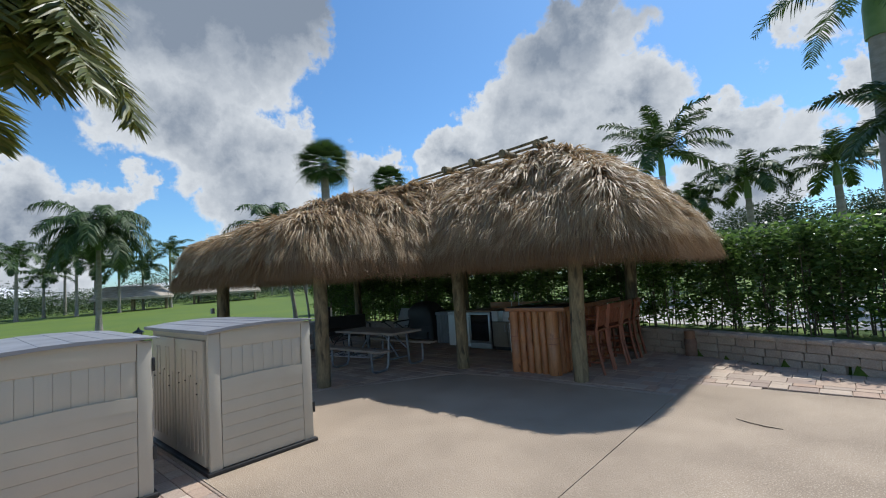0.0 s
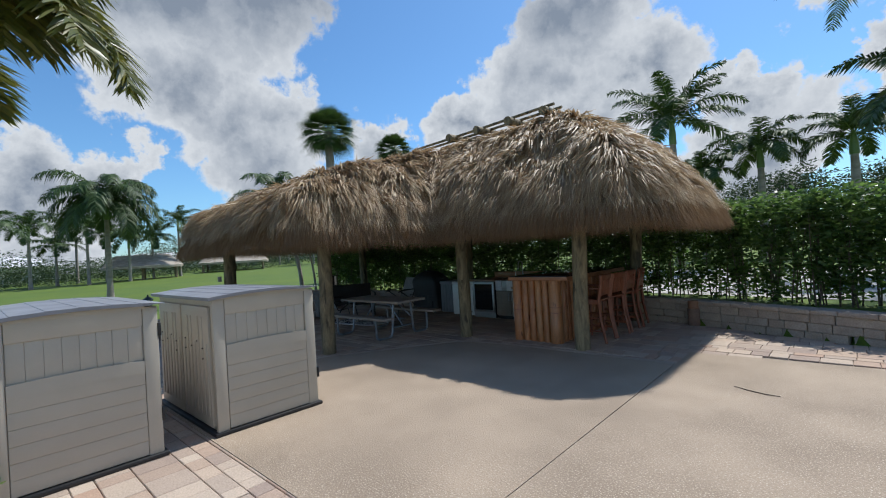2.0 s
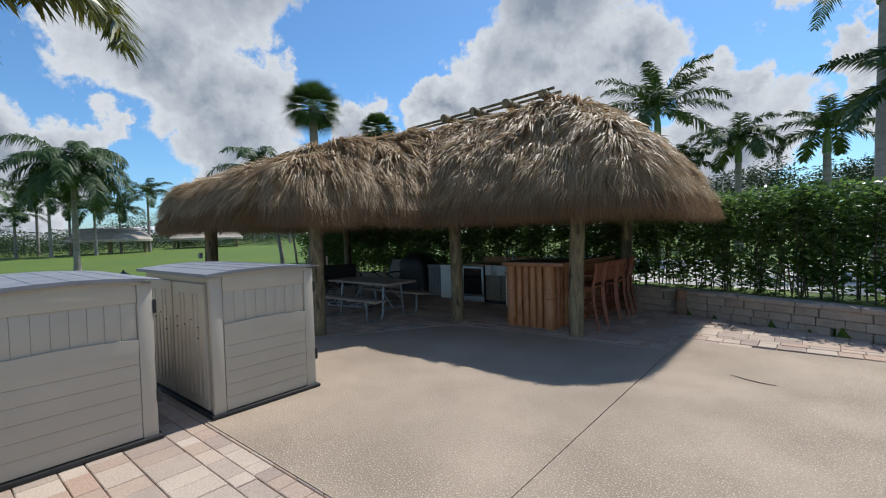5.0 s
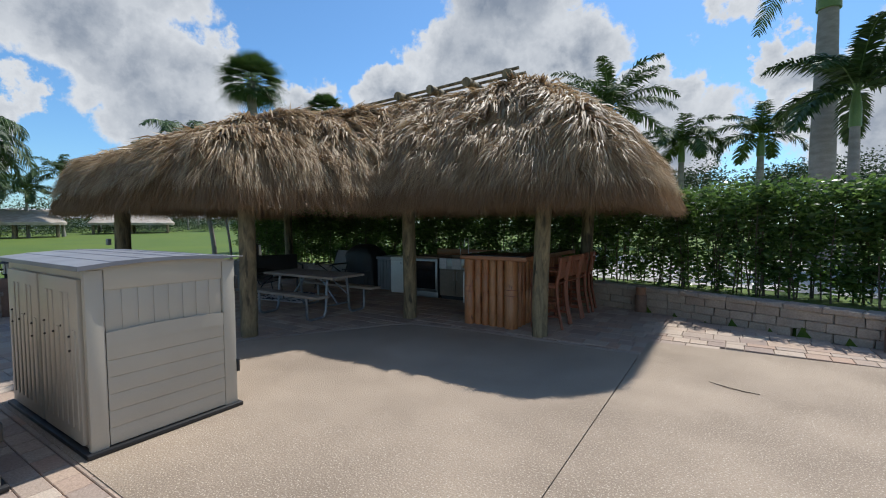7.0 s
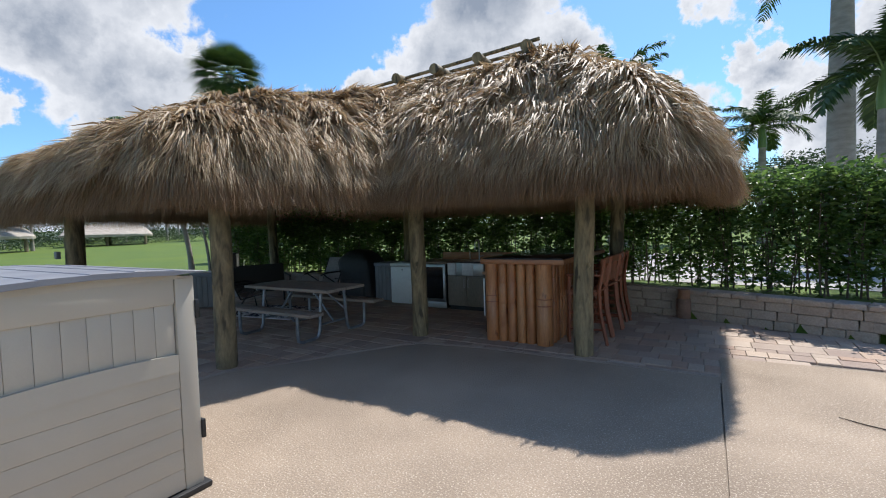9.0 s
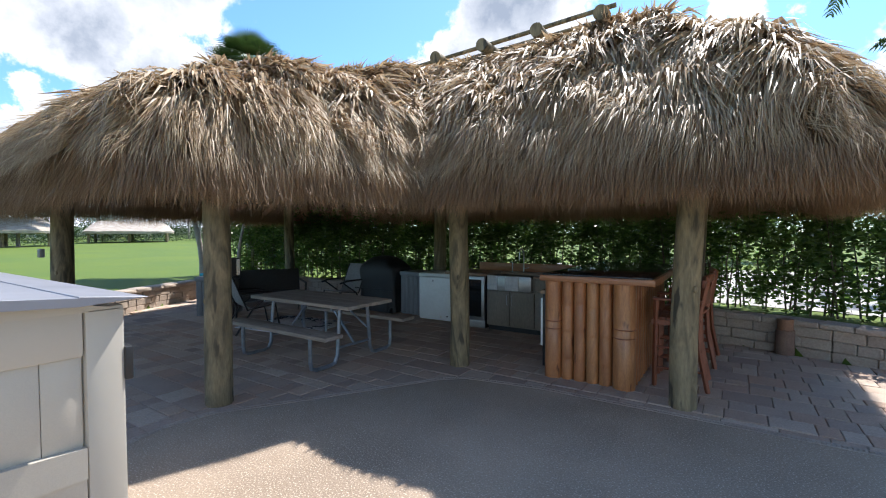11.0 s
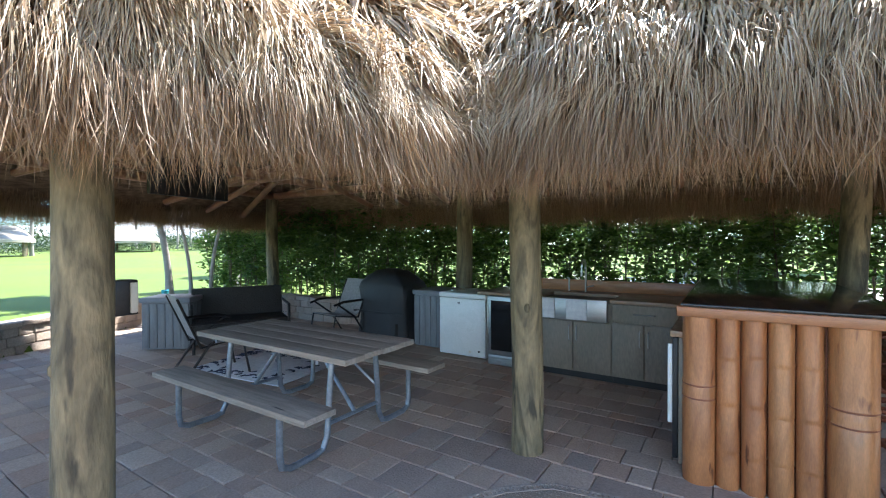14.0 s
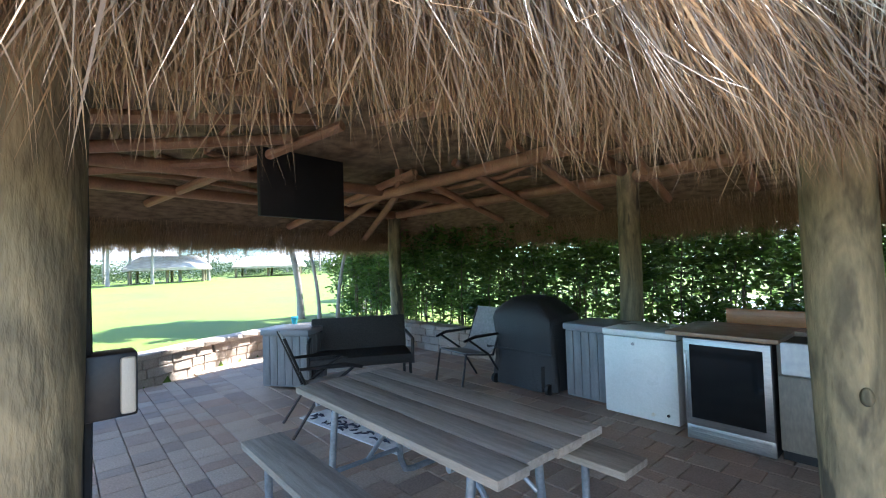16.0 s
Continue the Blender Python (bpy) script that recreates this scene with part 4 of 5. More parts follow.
# ---- picnic table and seats ----
def build_picnic():
    t = thing("picnic_table", -7.06, 5.78, 0, "weathered grey plank picnic table on galvanised pipe frame", "picnic table")
    r = random.Random(2)

    def plank(name, y0, y1, z0, z1, L, par):
        return part(name, box(-L + r.uniform(-0.01, 0.01), y0, z0, L + r.uniform(-0.012, 0.012), y1, z1, 0.0035), M_GREYWOOD, par)
    w = 0.76 / 4
    for i in range(4):
        plank("tabletop_plank", -0.38 + i * w + 0.0015, -0.38 + (i + 1) * w - 0.0015, 0.672, 0.712, 0.9, t)
    for y in (-0.72, 0.55):
        plank("bench_plank", y, y + 0.25, 0.395, 0.435, 0.92, t)
    for x in (-0.62, 0.62):
        for s in (-1, 1):
            part("leg_pipe", tube([(x, s * 0.22, 0.67), (x, s * 0.24, 0.5), (x, s * 0.27, 0.12), (x, s * 0.31, 0.04), (x, s * 0.38, 0.024), (x, s * 0.58, 0.024), (x, s * 0.645, 0.05), (x, s * 0.66, 0.12), (x, s * 0.66, 0.395)], 0.022, 12), M_GALV, t, "galvanised bent pipe leg")
        part("cross_bar", tube([(x, -0.36, 0.655), (x, 0.36, 0.655)], 0.018, 8), M_GALV, t)
        part("cross_bar", tube([(x, -0.26, 0.2), (x, 0.26, 0.2)], 0.016, 8), M_GALV, t)
        sx = 1 if x > 0 else -1
        part("brace", tube([(x, 0.0, 0.2), (x - sx * 0.42, 0.0, 0.65)], 0.016, 8), M_GALV, t)
        part("brace", tube([(x, 0.22, 0.36), (x - sx * 0.3, 0.1, 0.65)], 0.012, 8), M_GALV, t)
    rug = thing("outdoor_rug", -8.75, 6.7, 0.002, "white rug with dark zebra-like pattern", "rug", rz=8)
    part("mat", box(-0.72, -0.58, 0.0, 0.72, 0.58, 0.012, 0.004), M_RUG, rug)
    for i in range(110):
        u, v = r.uniform(-0.62, 0.62), (r.choice((-1, 1)) * r.uniform(0.32, 0.55) if i % 2 else r.uniform(-0.5, 0.5))
        if abs(u) < 0.4 and abs(v) < 0.3:
            u = math.copysign(0.55, u)
        a = r.uniform(0, 3.1)
        pts = [(u + math.cos(a + k * 0.35) * 0.04 * k - 0.06, v + math.sin(a + k * 0.35) * 0.025 * k, 0.0125) for k in range(4)]
        part("pattern", tube(pts, [0.004, 0.011, 0.011, 0.004], 6), M_RUGDARK, rug)


build_picnic()


def build_chair():
    c = thing("sling_chair", -9.0, 6.15, 0, "grey sling patio chair with dark metal frame", "chair", "sling chairs", rz=165)
    for s in (-1, 1):
        part("frame", tube([(s * 0.27, -0.3, 0.0), (s * 0.27, -0.22, 0.42), (s * 0.27, 0.2, 0.36), (s * 0.27, 0.42, 0.9)], 0.014, 8), M_IRON, c)
        part("back_leg", tube([(s * 0.28, 0.38, 0.0), (s * 0.28, 0.12, 0.38), (s * 0.28, -0.2, 0.6)], 0.014, 8), M_IRON, c)
        part("arm", tube([(s * 0.29, -0.26, 0.58), (s * 0.3, -0.1, 0.62), (s * 0.29, 0.3, 0.62)], [0.016, 0.02, 0.014], 8), M_IRON, c)
    part("cross_rail", tube([(-0.27, -0.2, 0.42), (0.27, -0.2, 0.42)], 0.012, 8), M_IRON, c)
    bm = bmesh.new()
    prof = [(-0.23, 0.425), (-0.05, 0.395), (0.15, 0.375), (0.22, 0.43), (0.32, 0.67), (0.425, 0.91)]
    a = [bm.verts.new((-0.262, y, z)) for y, z in prof]
    b = [bm.verts.new((0.262, y, z)) for y, z in prof]
    fs = [bm.faces.new((a[i], a[i + 1], b[i + 1], b[i])) for i in range(len(prof) - 1)]
    ex = bmesh.ops.extrude_face_region(bm, geom=fs)
    bmesh.ops.translate(bm, verts=[v for v in ex["geom"] if isinstance(v, bmesh.types.BMVert)], vec=(0, 0.004, 0.012))
    part("sling", bm, M_SLING, c, "woven grey sling seat and back")
    copy_thing(c, pose(-9.1, 8.1, 0, 0, 0, -6))


build_chair()


def build_loveseat():
    s = thing("loveseat", -10.0, 7.1, 0, "dark wicker loveseat with black frame", "loveseat", rz=62)
    part("seat", box(-0.62, -0.3, 0.3, 0.62, 0.3, 0.42, 0.03), M_DARKFAB, s)
    part("backrest", box(-0.62, 0.28, 0.36, 0.62, 0.36, 0.88, 0.025), M_DARKFAB, s).matrix_basis = pose(0, -0.05, 0.0, -8)
    for x in (-0.62, 0.62):
        part("arm", tube([(x, -0.3, 0.3), (x, -0.3, 0.6), (x, 0.3, 0.62)], 0.02, 8), M_IRON, s)
        for y in (-0.28, 0.28):
            part("leg", tube([(x * 0.95, y, 0), (x * 0.95, y, 0.31)], 0.02, 8), M_IRON, s)
    tv = thing("television", -9.62, 6.22, 2.04, "wall-mounted flat television under a black cover", "television", rz=100)
    part("screen", box(-0.52, -0.03, 0.0, 0.52, 0.03, 0.7, 0.01), M_SCREEN, tv)
    part("bracket", tube([(0, 0.03, 0.35), (0.05, 0.15, 0.4), (0.02, 0.22, 0.62)], 0.02, 8), M_IRON, tv)
    bx = thing("electrical_box", -6.56, 4.31, 1.12, "grey outlet box with bubble cover on a black conduit", "outlet box", rz=0)
    part("box", box(-0.05, -0.06, 0.0, 0.05, 0.06, 0.17, 0.006), M_IRON, bx)
    part("cover", box(0.05, 0.02, 0.01, 0.068, 0.055, 0.16, 0.008), M_RESIN, bx)
    part("conduit", tube([(0.0, -0.06, -1.12), (0.0, -0.05, 0.0)], 0.016, 8), M_BLACK, bx)
    part("conduit", tube([(0.0, -0.05, 0.17), (0.0, -0.07, 1.3)], 0.016, 8), M_BLACK, bx)
    ob = thing("outlet_box", -10.56, 3.98, 1.2, "small grey socket box on a post", "outlet box")
    part("box", box(-0.12, -0.03, 0, -0.02, 0.03, 0.12, 0.01), M_LID, ob)


build_loveseat()


# ---- planting ----
def leaf_cloud(name, centres, rng, per, spread, size, material):
    """Small pointed leaves round the given centres."""
    C = np.repeat(np.array(centres), per, 0)
    n = len(C)
    P = C + np.clip(rng.normal(0, 1, (n, 3)), -1.6, 1.6) * np.array(spread)
    d = rng.normal(0, 1, (n, 3))
    d[:, 2] = np.abs(d[:, 2]) * 0.5
    d /= np.linalg.norm(d, axis=1)[:, None]
    s = np.cross(d, rng.normal(0, 1, (n, 3)))
    s /= np.linalg.norm(s, axis=1)[:, None] + 1e-9
    L = size * rng.uniform(0.7, 1.3, n)
    return blades_mesh(name, P, P + d * (L * 0.5)[:, None], P + d * L[:, None] + [0, 0, -0.15 * size], s, L * 0.2, material)


def build_hedge():
    rng = np.random.default_rng(9)
    r = random.Random(9)
    protos = []
    for v in range(3):
        h = thing("hedge_shrub", 0, 0, 0.34, "tall clipped hedge shrub with bare lower stems", "shrub", "hedge behind the low wall")
        bm = bmesh.new()
        for i in range(9):
            x, y = r.uniform(-0.4, 0.4), r.uniform(-0.25, 0.25)
            bm_tube(bm, [(x, y, 0), (x + r.uniform(-.08, .08), y + r.uniform(-.06, .06), 0.7), (x + r.uniform(-.15, .15), y + r.uniform(-.12, .12), 1.5)], [0.013, 0.011, 0.004], 5)
        part("stem", bm, M_STEM, h, "thin brown bare stems")
        cs = []
        for i in range(160):
            z = 0.1 + 1.7 * r.random() ** 0.8
            w = 0.45 + 0.12 * min(1, z)
            cs.append((r.uniform(-w, w), r.uniform(-0.36, 0.36), z))
        ob = new("foliage", leaf_cloud("foliage", cs, rng, 20, (0.085, 0.085, 0.085), 0.095, M_LEAF))
        ob.parent = h
        ob["label"] = "glossy small green leaves"
        protos.append(h)
    line = [(-14.6, 9.5), (-12.3, 9.75), (-7.0, 10.35), (-3.0, 10.25), (-1.5, 9.95), (0.3, 9.3), (3.0, 8.3), (6.5, 7.1)]
    k = 0
    for (x0, y0), (x1, y1) in zip(line, line[1:]):
        L = math.hypot(x1 - x0, y1 - y0)
        m = max(1, round(L / 0.62))
        for i in range(m):
            u = (i + 0.5) / m
            ps = pose(x0 + (x1 - x0) * u, y0 + (y1 - y0) * u + r.uniform(-.1, .1), 0.34 + r.uniform(-0.04, 0.05), 0, 0, math.degrees(math.atan2(y1 - y0, x1 - x0)) + r.choice((0, 180)) + r.uniform(-12, 12))
            if k < 3:
                protos[k].matrix_basis = ps
            else:
                copy_thing(protos[k % 3], ps)
            k += 1


build_hedge()


def frond_arrays(rng, L, elev, az, droop, leaf, dense, hang):
    """Axis points and leaflets of one feather frond."""
    n = 14
    p, pts = np.zeros(3), []
    e = elev
    for i in range(n + 1):
        pts.append(p.copy())
        p = p + np.array([math.cos(e) * math.cos(az), math.cos(e) * math.sin(az), math.sin(e)]) * L / n
        e -= droop / n * (0.5 + 1.0 * i / n)
    pts = np.array(pts)
    u = np.linspace(0.12, 0.99, dense)
    idx = u * n
    i0 = np.minimum(idx.astype(int), n - 1)
    base = pts[i0] + (pts[i0 + 1] - pts[i0]) * (idx - i0)[:, None]
    ax = pts[i0 + 1] - pts[i0]
    ax /= np.linalg.norm(ax, axis=1)[:, None]
    across = np.array([-math.sin(az), math.cos(az), 0.0])
    R, M, T, S = [], [], [], []
    for sg in (-1, 1):
        ll = leaf * (np.sin(math.pi * (0.12 + 0.85 * u)) ** 0.6) * rng.uniform(0.85, 1.15, dense)
        lift = rng.uniform(-0.35, 0.55, dense)
        upv = np.cross(ax, across[None] * np.ones((dense, 1)))
        d = across[None] * sg * 0.85 + ax * 0.55 + upv * lift[:, None]
        d /= np.linalg.norm(d, axis=1)[:, None]
        mid = base + d * (ll * 0.5)[:, None] + np.array([0, 0, -1.0]) * (ll * hang * 0.25)[:, None]
        tip = base + d * (ll * 0.9)[:, None] + np.array([0, 0, -1.0]) * (ll * hang)[:, None]
        R.append(base)
        M.append(mid)
        T.append(tip)
        S.append(np.cross(d, upv + rng.normal(0, 0.3, (dense, 3))))
    S = np.concatenate(S)
    S /= np.linalg.norm(S, axis=1)[:, None] + 1e-9
    return pts, np.concatenate(R), np.concatenate(M), np.concatenate(T), S


def build_palm(x, y, z0, h, rad, L, label, count=16, seed=1, leaf=0.45, shaft=1.0, droop=1.7, hang=0.35, lean=(0, 0), material=None, fronds=None, dense=46, lw=0.018):
    rng = np.random.default_rng(seed)
    r = random.Random(seed)
    p = thing("palm_tree", x, y, z0, label, "palm tree", "palms")
    zs = [i / 14 for i in range(15)]
    pts = [(lean[0] * u * u, lean[1] * u * u, h * u - (0.1 if u == 0 else 0)) for u in zs]
    rr = []
    for u in zs:
        rr.append(rad * (1.25 - 0.35 * min(1, u * 6) + 0.1 * math.sin(u * 3.1)) * (1 - 0.25 * u))
    part("trunk", tube(pts, rr, 14, wobble=0.015, rng=r), M_TRUNK, p, "grey ringed trunk")
    top = Vector(pts[-1])
    if shaft:
        part("crownshaft", tube([top, top + Vector((0, 0, shaft * 0.5)), top + Vector((0, 0, shaft))], [rad * 0.85, rad * 0.8, rad * 0.4], 12), M_SHAFT, p, "smooth green crownshaft")
    top = top + Vector((0, 0, shaft * 0.92))
    fr = fronds or [((k * 2.399963) % 6.2832 + r.uniform(-.2, .2), 1.3 - 1.3 * (k / count) + r.uniform(-.1, .1)) for k in range(count)]
    for az, el in fr:
        ln = L * r.uniform(0.88, 1.1)
        ax, R, M, T, S = frond_arrays(rng, ln, el, az, droop * r.uniform(0.8, 1.15), leaf, dense, hang)
        o = np.array(top)
        st = part("frond", tube([tuple(q + o) for q in ax[::2]], [0.028, 0.024, 0.02, 0.016, 0.012, 0.009, 0.006, 0.004], 5), M_SHAFT, p)
        lf = new("leafage", blades_mesh("leafage", R + o, M + o, T + o, S, np.full(len(R), lw), material or M_FROND))
        lf.parent = st
    return p


def build_palms():
    # tall royal palms behind the hedge
    build_palm(-5.2, 20.3, 0.3, 5.2, 0.17, 3.0, "tall royal palm with dark green crown", 18, 11, leaf=0.6, droop=1.5, lw=0.024, dense=84)
    build_palm(-3.0, 26.8, 0.3, 4.5, 0.2, 2.5, "royal palm with grey trunk and drooping crown", 15, 12, leaf=0.65, droop=2.0, lw=0.027, dense=74)
    build_palm(0.4, 27.4, 0.3, 4.6, 0.22, 2.5, "royal palm with a broken leaf stub", 15, 13, leaf=0.65, droop=1.8, lw=0.027, dense=74)
    build_palm(-5.5, 26.4, 0.3, 3.7, 0.18, 2.1, "shorter palm behind the thatched roof", 13, 14, leaf=0.55, lw=0.027, dense=74)
    build_palm(1.61, 18.8, 0.3, 7.9, 0.38, 3.8, "very tall royal palm with thick pale trunk", 16, 15, leaf=0.7, shaft=2.0, lw=0.024)
    build_palm(1.9, 16.2, 0.3, 3.8, 0.16, 2.3, "slim palm beside a thick royal palm", 13, 16, leaf=0.55, lw=0.03, dense=80)
    # palms on the lawn
    build_palm(-22.2, 4.0, 0.4, 3.3, 0.12, 2.6, "lawn palm with arching feathery crown", 24, 21, leaf=0.6, shaft=0.7, droop=2.5, hang=0.75, lw=0.018, dense=90)
    build_palm(-14.7, 8.33, 0.36, 3.1, 0.075, 2.0, "young foxtail palm in the planting bed", 14, 22, leaf=0.42, shaft=0.5, droop=2.6, hang=0.7, lean=(-0.4, -0.6))
    build_palm(-13.9, 8.4, 0.36, 1.7, 0.042, 1.5, "thin young palm in the planting bed", 9, 23, leaf=0.35, shaft=0.3, lean=(0.1, -0.3))
    build_palm(-13.75, 8.75, 0.36, 1.9, 0.042, 1.5, "thin leaning young palm in the planting bed", 9, 24, leaf=0.35, shaft=0.3, lean=(0.1, 0.3))
    for i, (x, y, h) in enumerate(((-48, 14.2, 4.6), (-48.6, 12.1, 3.0), (-47, 7.0, 4.0), (-47, 3.4, 4.0), (-60, 26, 5.0), (-64, 34, 6.0), (-60, 21, 4.2), (-40, 0.9, 3.2), (-52, 42, 4.0), (-56, 28.5, 4.4), (-50, 30, 3.4), (-49, 8.6, 3.4), (-51, 5.4, 2.6), (-46.5, 9.8, 3.0), (-54, 7.2, 4.6))):
        build_palm(x, y, 0.5, h, 0.13, 2.6, "distant palm beyond the lawn", 14, 40 + i, leaf=0.6, droop=1.9, dense=64, lw=0.024)
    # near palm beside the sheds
    build_palm(-5.55, -0.65, 0.0, 3.25, 0.16, 2.5, "date palm with arching fronds in a sunlit yellow-green tint", 0, 31, leaf=0.58, shaft=0.3, droop=2.5, hang=0.25, material=M_FRONDY,
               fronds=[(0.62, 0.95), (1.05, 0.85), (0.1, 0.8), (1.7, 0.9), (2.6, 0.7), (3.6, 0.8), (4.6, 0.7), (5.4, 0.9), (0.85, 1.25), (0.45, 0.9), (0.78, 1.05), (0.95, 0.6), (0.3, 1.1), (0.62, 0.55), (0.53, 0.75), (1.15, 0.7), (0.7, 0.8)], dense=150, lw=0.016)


build_palms()


def build_fan_palm(x, y, z0, h, R, seed):
    r = random.Random(seed)
    p = thing("fan_palm", x, y, z0, "fan palm with shaggy crown rising behind the roof", "palm tree", "palms")
    part("trunk", tube([(0, 0, -0.1), (0.05, 0, h * 0.5), (0, 0, h)], [0.2, 0.17, 0.15], 12, wobble=0.03, rng=r), M_TRUNK, p)
    for k in range(44):
        az, el = k * 2.4 + r.uniform(-.2, .2), math.asin(-0.8 + 1.78 * k / 43)
        d = np.array([math.cos(az) * math.cos(el), math.sin(az) * math.cos(el), math.sin(el)])
        hub = np.array([0, 0, h]) + d * R * 0.45
        s0 = np.cross(d, [0, 0, 1.0])
        s0 /= np.linalg.norm(s0)
        up = np.cross(s0, d)
        a = np.linspace(-1.35, 1.35, 22)
        dd = d[None] * np.cos(a)[:, None] + s0[None] * np.sin(a)[:, None]
        Ro = np.repeat(hub[None], 22, 0)
        Lh = R * r.uniform(0.5, 0.68)
        sd = np.cross(dd, up[None])
        ob = new("fan_leaf", blades_mesh("fan_leaf", Ro, Ro + dd * Lh * 0.55, Ro + dd * Lh + [0, 0, -0.25 * Lh], sd, np.full(22, 0.02), M_FROND))
        ob.parent = p
        part("leaf_stalk", tube([(0, 0, h), tuple(hub)], 0.015, 5), M_SHAFT, ob)


build_fan_palm(-15.0, 10.0, 0.36, 6.25, 1.25, 3)
build_fan_palm(-17.9, 16.0, 0.36, 6.9, 1.1, 4)


# ---- retaining wall, pavers, far things ----
def block_mesh(L, H, D, seed):
    r = random.Random(seed)
    bm = box(-L / 2, -D / 2, 0, L / 2, D / 2, H)
    bmesh.ops.bevel(bm, geom=bm.edges[:], offset=0.012, segments=1, affect="EDGES")
    for v in bm.verts:
        v.co += Vector((r.uniform(-.004, .004), r.uniform(-.009, .009), r.uniform(-.003, .003)))
    return finish(bm, "block", M_BLOCK, False)


def build_wall():
    w = thing("wall_garden", 0, 0, 0, "low tan concrete block retaining wall with cap stones", "retaining wall", kind="structure")
    r = random.Random(6)
    protos = [(L, block_mesh(L - 0.008, 0.128, 0.24, i)) for i, L in enumerate((0.30, 0.4, 0.22))]
    caps = [(L, block_mesh(L - 0.006, 0.075, 0.3, 10 + i)) for i, L in enumerate((0.4, 0.32))]
    for a, b in zip(WALL, WALL[1:]):
        if a[0] > 8 or b[1] < 0.5 and a[0] < -9.7:
            continue
        L = math.hypot(b[0] - a[0], b[1] - a[1])
        ux, uy = (b[0] - a[0]) / L, (b[1] - a[1]) / L
        rz = math.degrees(math.atan2(uy, ux))
        if abs(a[1] - 1.5) < 0.01 and a[0] < -11:
            s_start = 0.95
        else:
            s_start = 0.0
        for row, (z, src) in enumerate(((-0.03, protos), (0.1, protos), (0.23, protos), (0.36, caps))):
            s = s_start - (0.12 if row % 2 else 0.0)
            while s < L - 0.06:
                l, me = r.choice(src)
                ob = new("cap_stone" if src is caps else "block", me)
                ob.parent = w
                ob.matrix_basis = pose(a[0] + ux * (s + l / 2), a[1] + uy * (s + l / 2), z, 0, 0, rz + r.uniform(-1, 1))
                s += l


def build_pavers():
    r = random.Random(12)
    rng = np.random.default_rng(12)
    pv = thing("paving", 0, 0, 0, "tan and pink tumbled concrete pavers laid in courses", "pavers", kind="structure")
    # bed clipped to the patio side of the wall
    line = [p for p in WALL if p[0] < 10]
    bm = bmesh.new()
    bm.faces.new([bm.verts.new((x, y, -0.025)) for x, y in line + [(9.0, -8.0)]])
    part("sand_bed", bm, M_SAND, pv)
    items = []
    y = -2.0
    while y < 9.4:
        h = r.choice((0.15, 0.23, 0.23, 0.3))
        x = -13.4 + r.random() * 0.3
        while x < 6.0:
            l = r.choice((0.15, 0.2, 0.23, 0.3)) if h < 0.3 else r.choice((0.2, 0.3, 0.38))
            items.append((x + l / 2, y + h / 2, l, h))
            x += l
        y += h
    A = np.array(items)
    X, Y = A[:, 0], A[:, 1]
    poly = WALL[1:-1] + [(9.0, -2.0), (-10.6, -2.0)]
    ok = inside(poly, X, Y) & (edge_dist(WALL, X, Y, False) > 0.12)
    ok &= ~inside(CONC, X, Y) | ((edge_dist(CONC, X, Y) < 0.16) & (Y > 1.6) & (X < -1.7))
    ok &= ~((X > -6.0) & (X < -2.2) & (Y < -0.2)) & ~((X < -4.3) & (Y < 0.0) & (X > -8))
    ok &= ~((X > -2.3) & (Y < 1.6))
    A = A[ok]
    cx, cy = -6.0, 5.5
    near = np.argsort(np.hypot(A[:, 0] - cx, (A[:, 1] - cy) * 1.1))
    shapes = {}
    verts, faces = [], []
    for rank, i in enumerate(near):
        x, y, l, h = A[i]
        dz = r.uniform(-0.003, 0.002)
        # those cut by the slab run under its edge
        if bool(edge_dist(CONC, np.array([x]), np.array([y]))[0] < 0.25):
            dz = -0.006
        if rank < 300:
            key = (round(l, 2), round(h, 2))
            if key not in shapes:
                bm = box(-l / 2 + 0.003, -h / 2 + 0.003, -0.05, l / 2 - 0.003, h / 2 - 0.003, 0.0)
                bmesh.ops.bevel(bm, geom=[e for e in bm.edges if min(v.co.z for v in e.verts) > -0.01], offset=0.005, segments=1, affect="EDGES")
                shapes[key] = finish(bm, "paver", M_PAVER, False)
            ob = new("paver", shapes[key])
            ob.parent = pv
            ob.matrix_basis = pose(x, y, dz)
        else:
            k = len(verts)
            a, b = l / 2 - 0.003, h / 2 - 0.003
            for z, q in ((-0.05, 0), (-0.005 + dz, 0), (dz, 0.005)):
                verts += [(x - a + q, y - b + q, z), (x + a - q, y - b + q, z), (x + a - q, y + b - q, z), (x - a + q, y + b - q, z)]
            for lo in (0, 4):
                faces += [(k + lo + j, k + lo + (j + 1) % 4, k + lo + 4 + (j + 1) % 4, k + lo + 4 + j) for j in range(4)]
            faces.append((k + 8, k + 9, k + 10, k + 11))
    ob = new("more_pavers", raw_mesh("more_pavers", verts, faces, M_PAVERS))
    ob.parent = pv
    tagged(ob, kind="stuff")


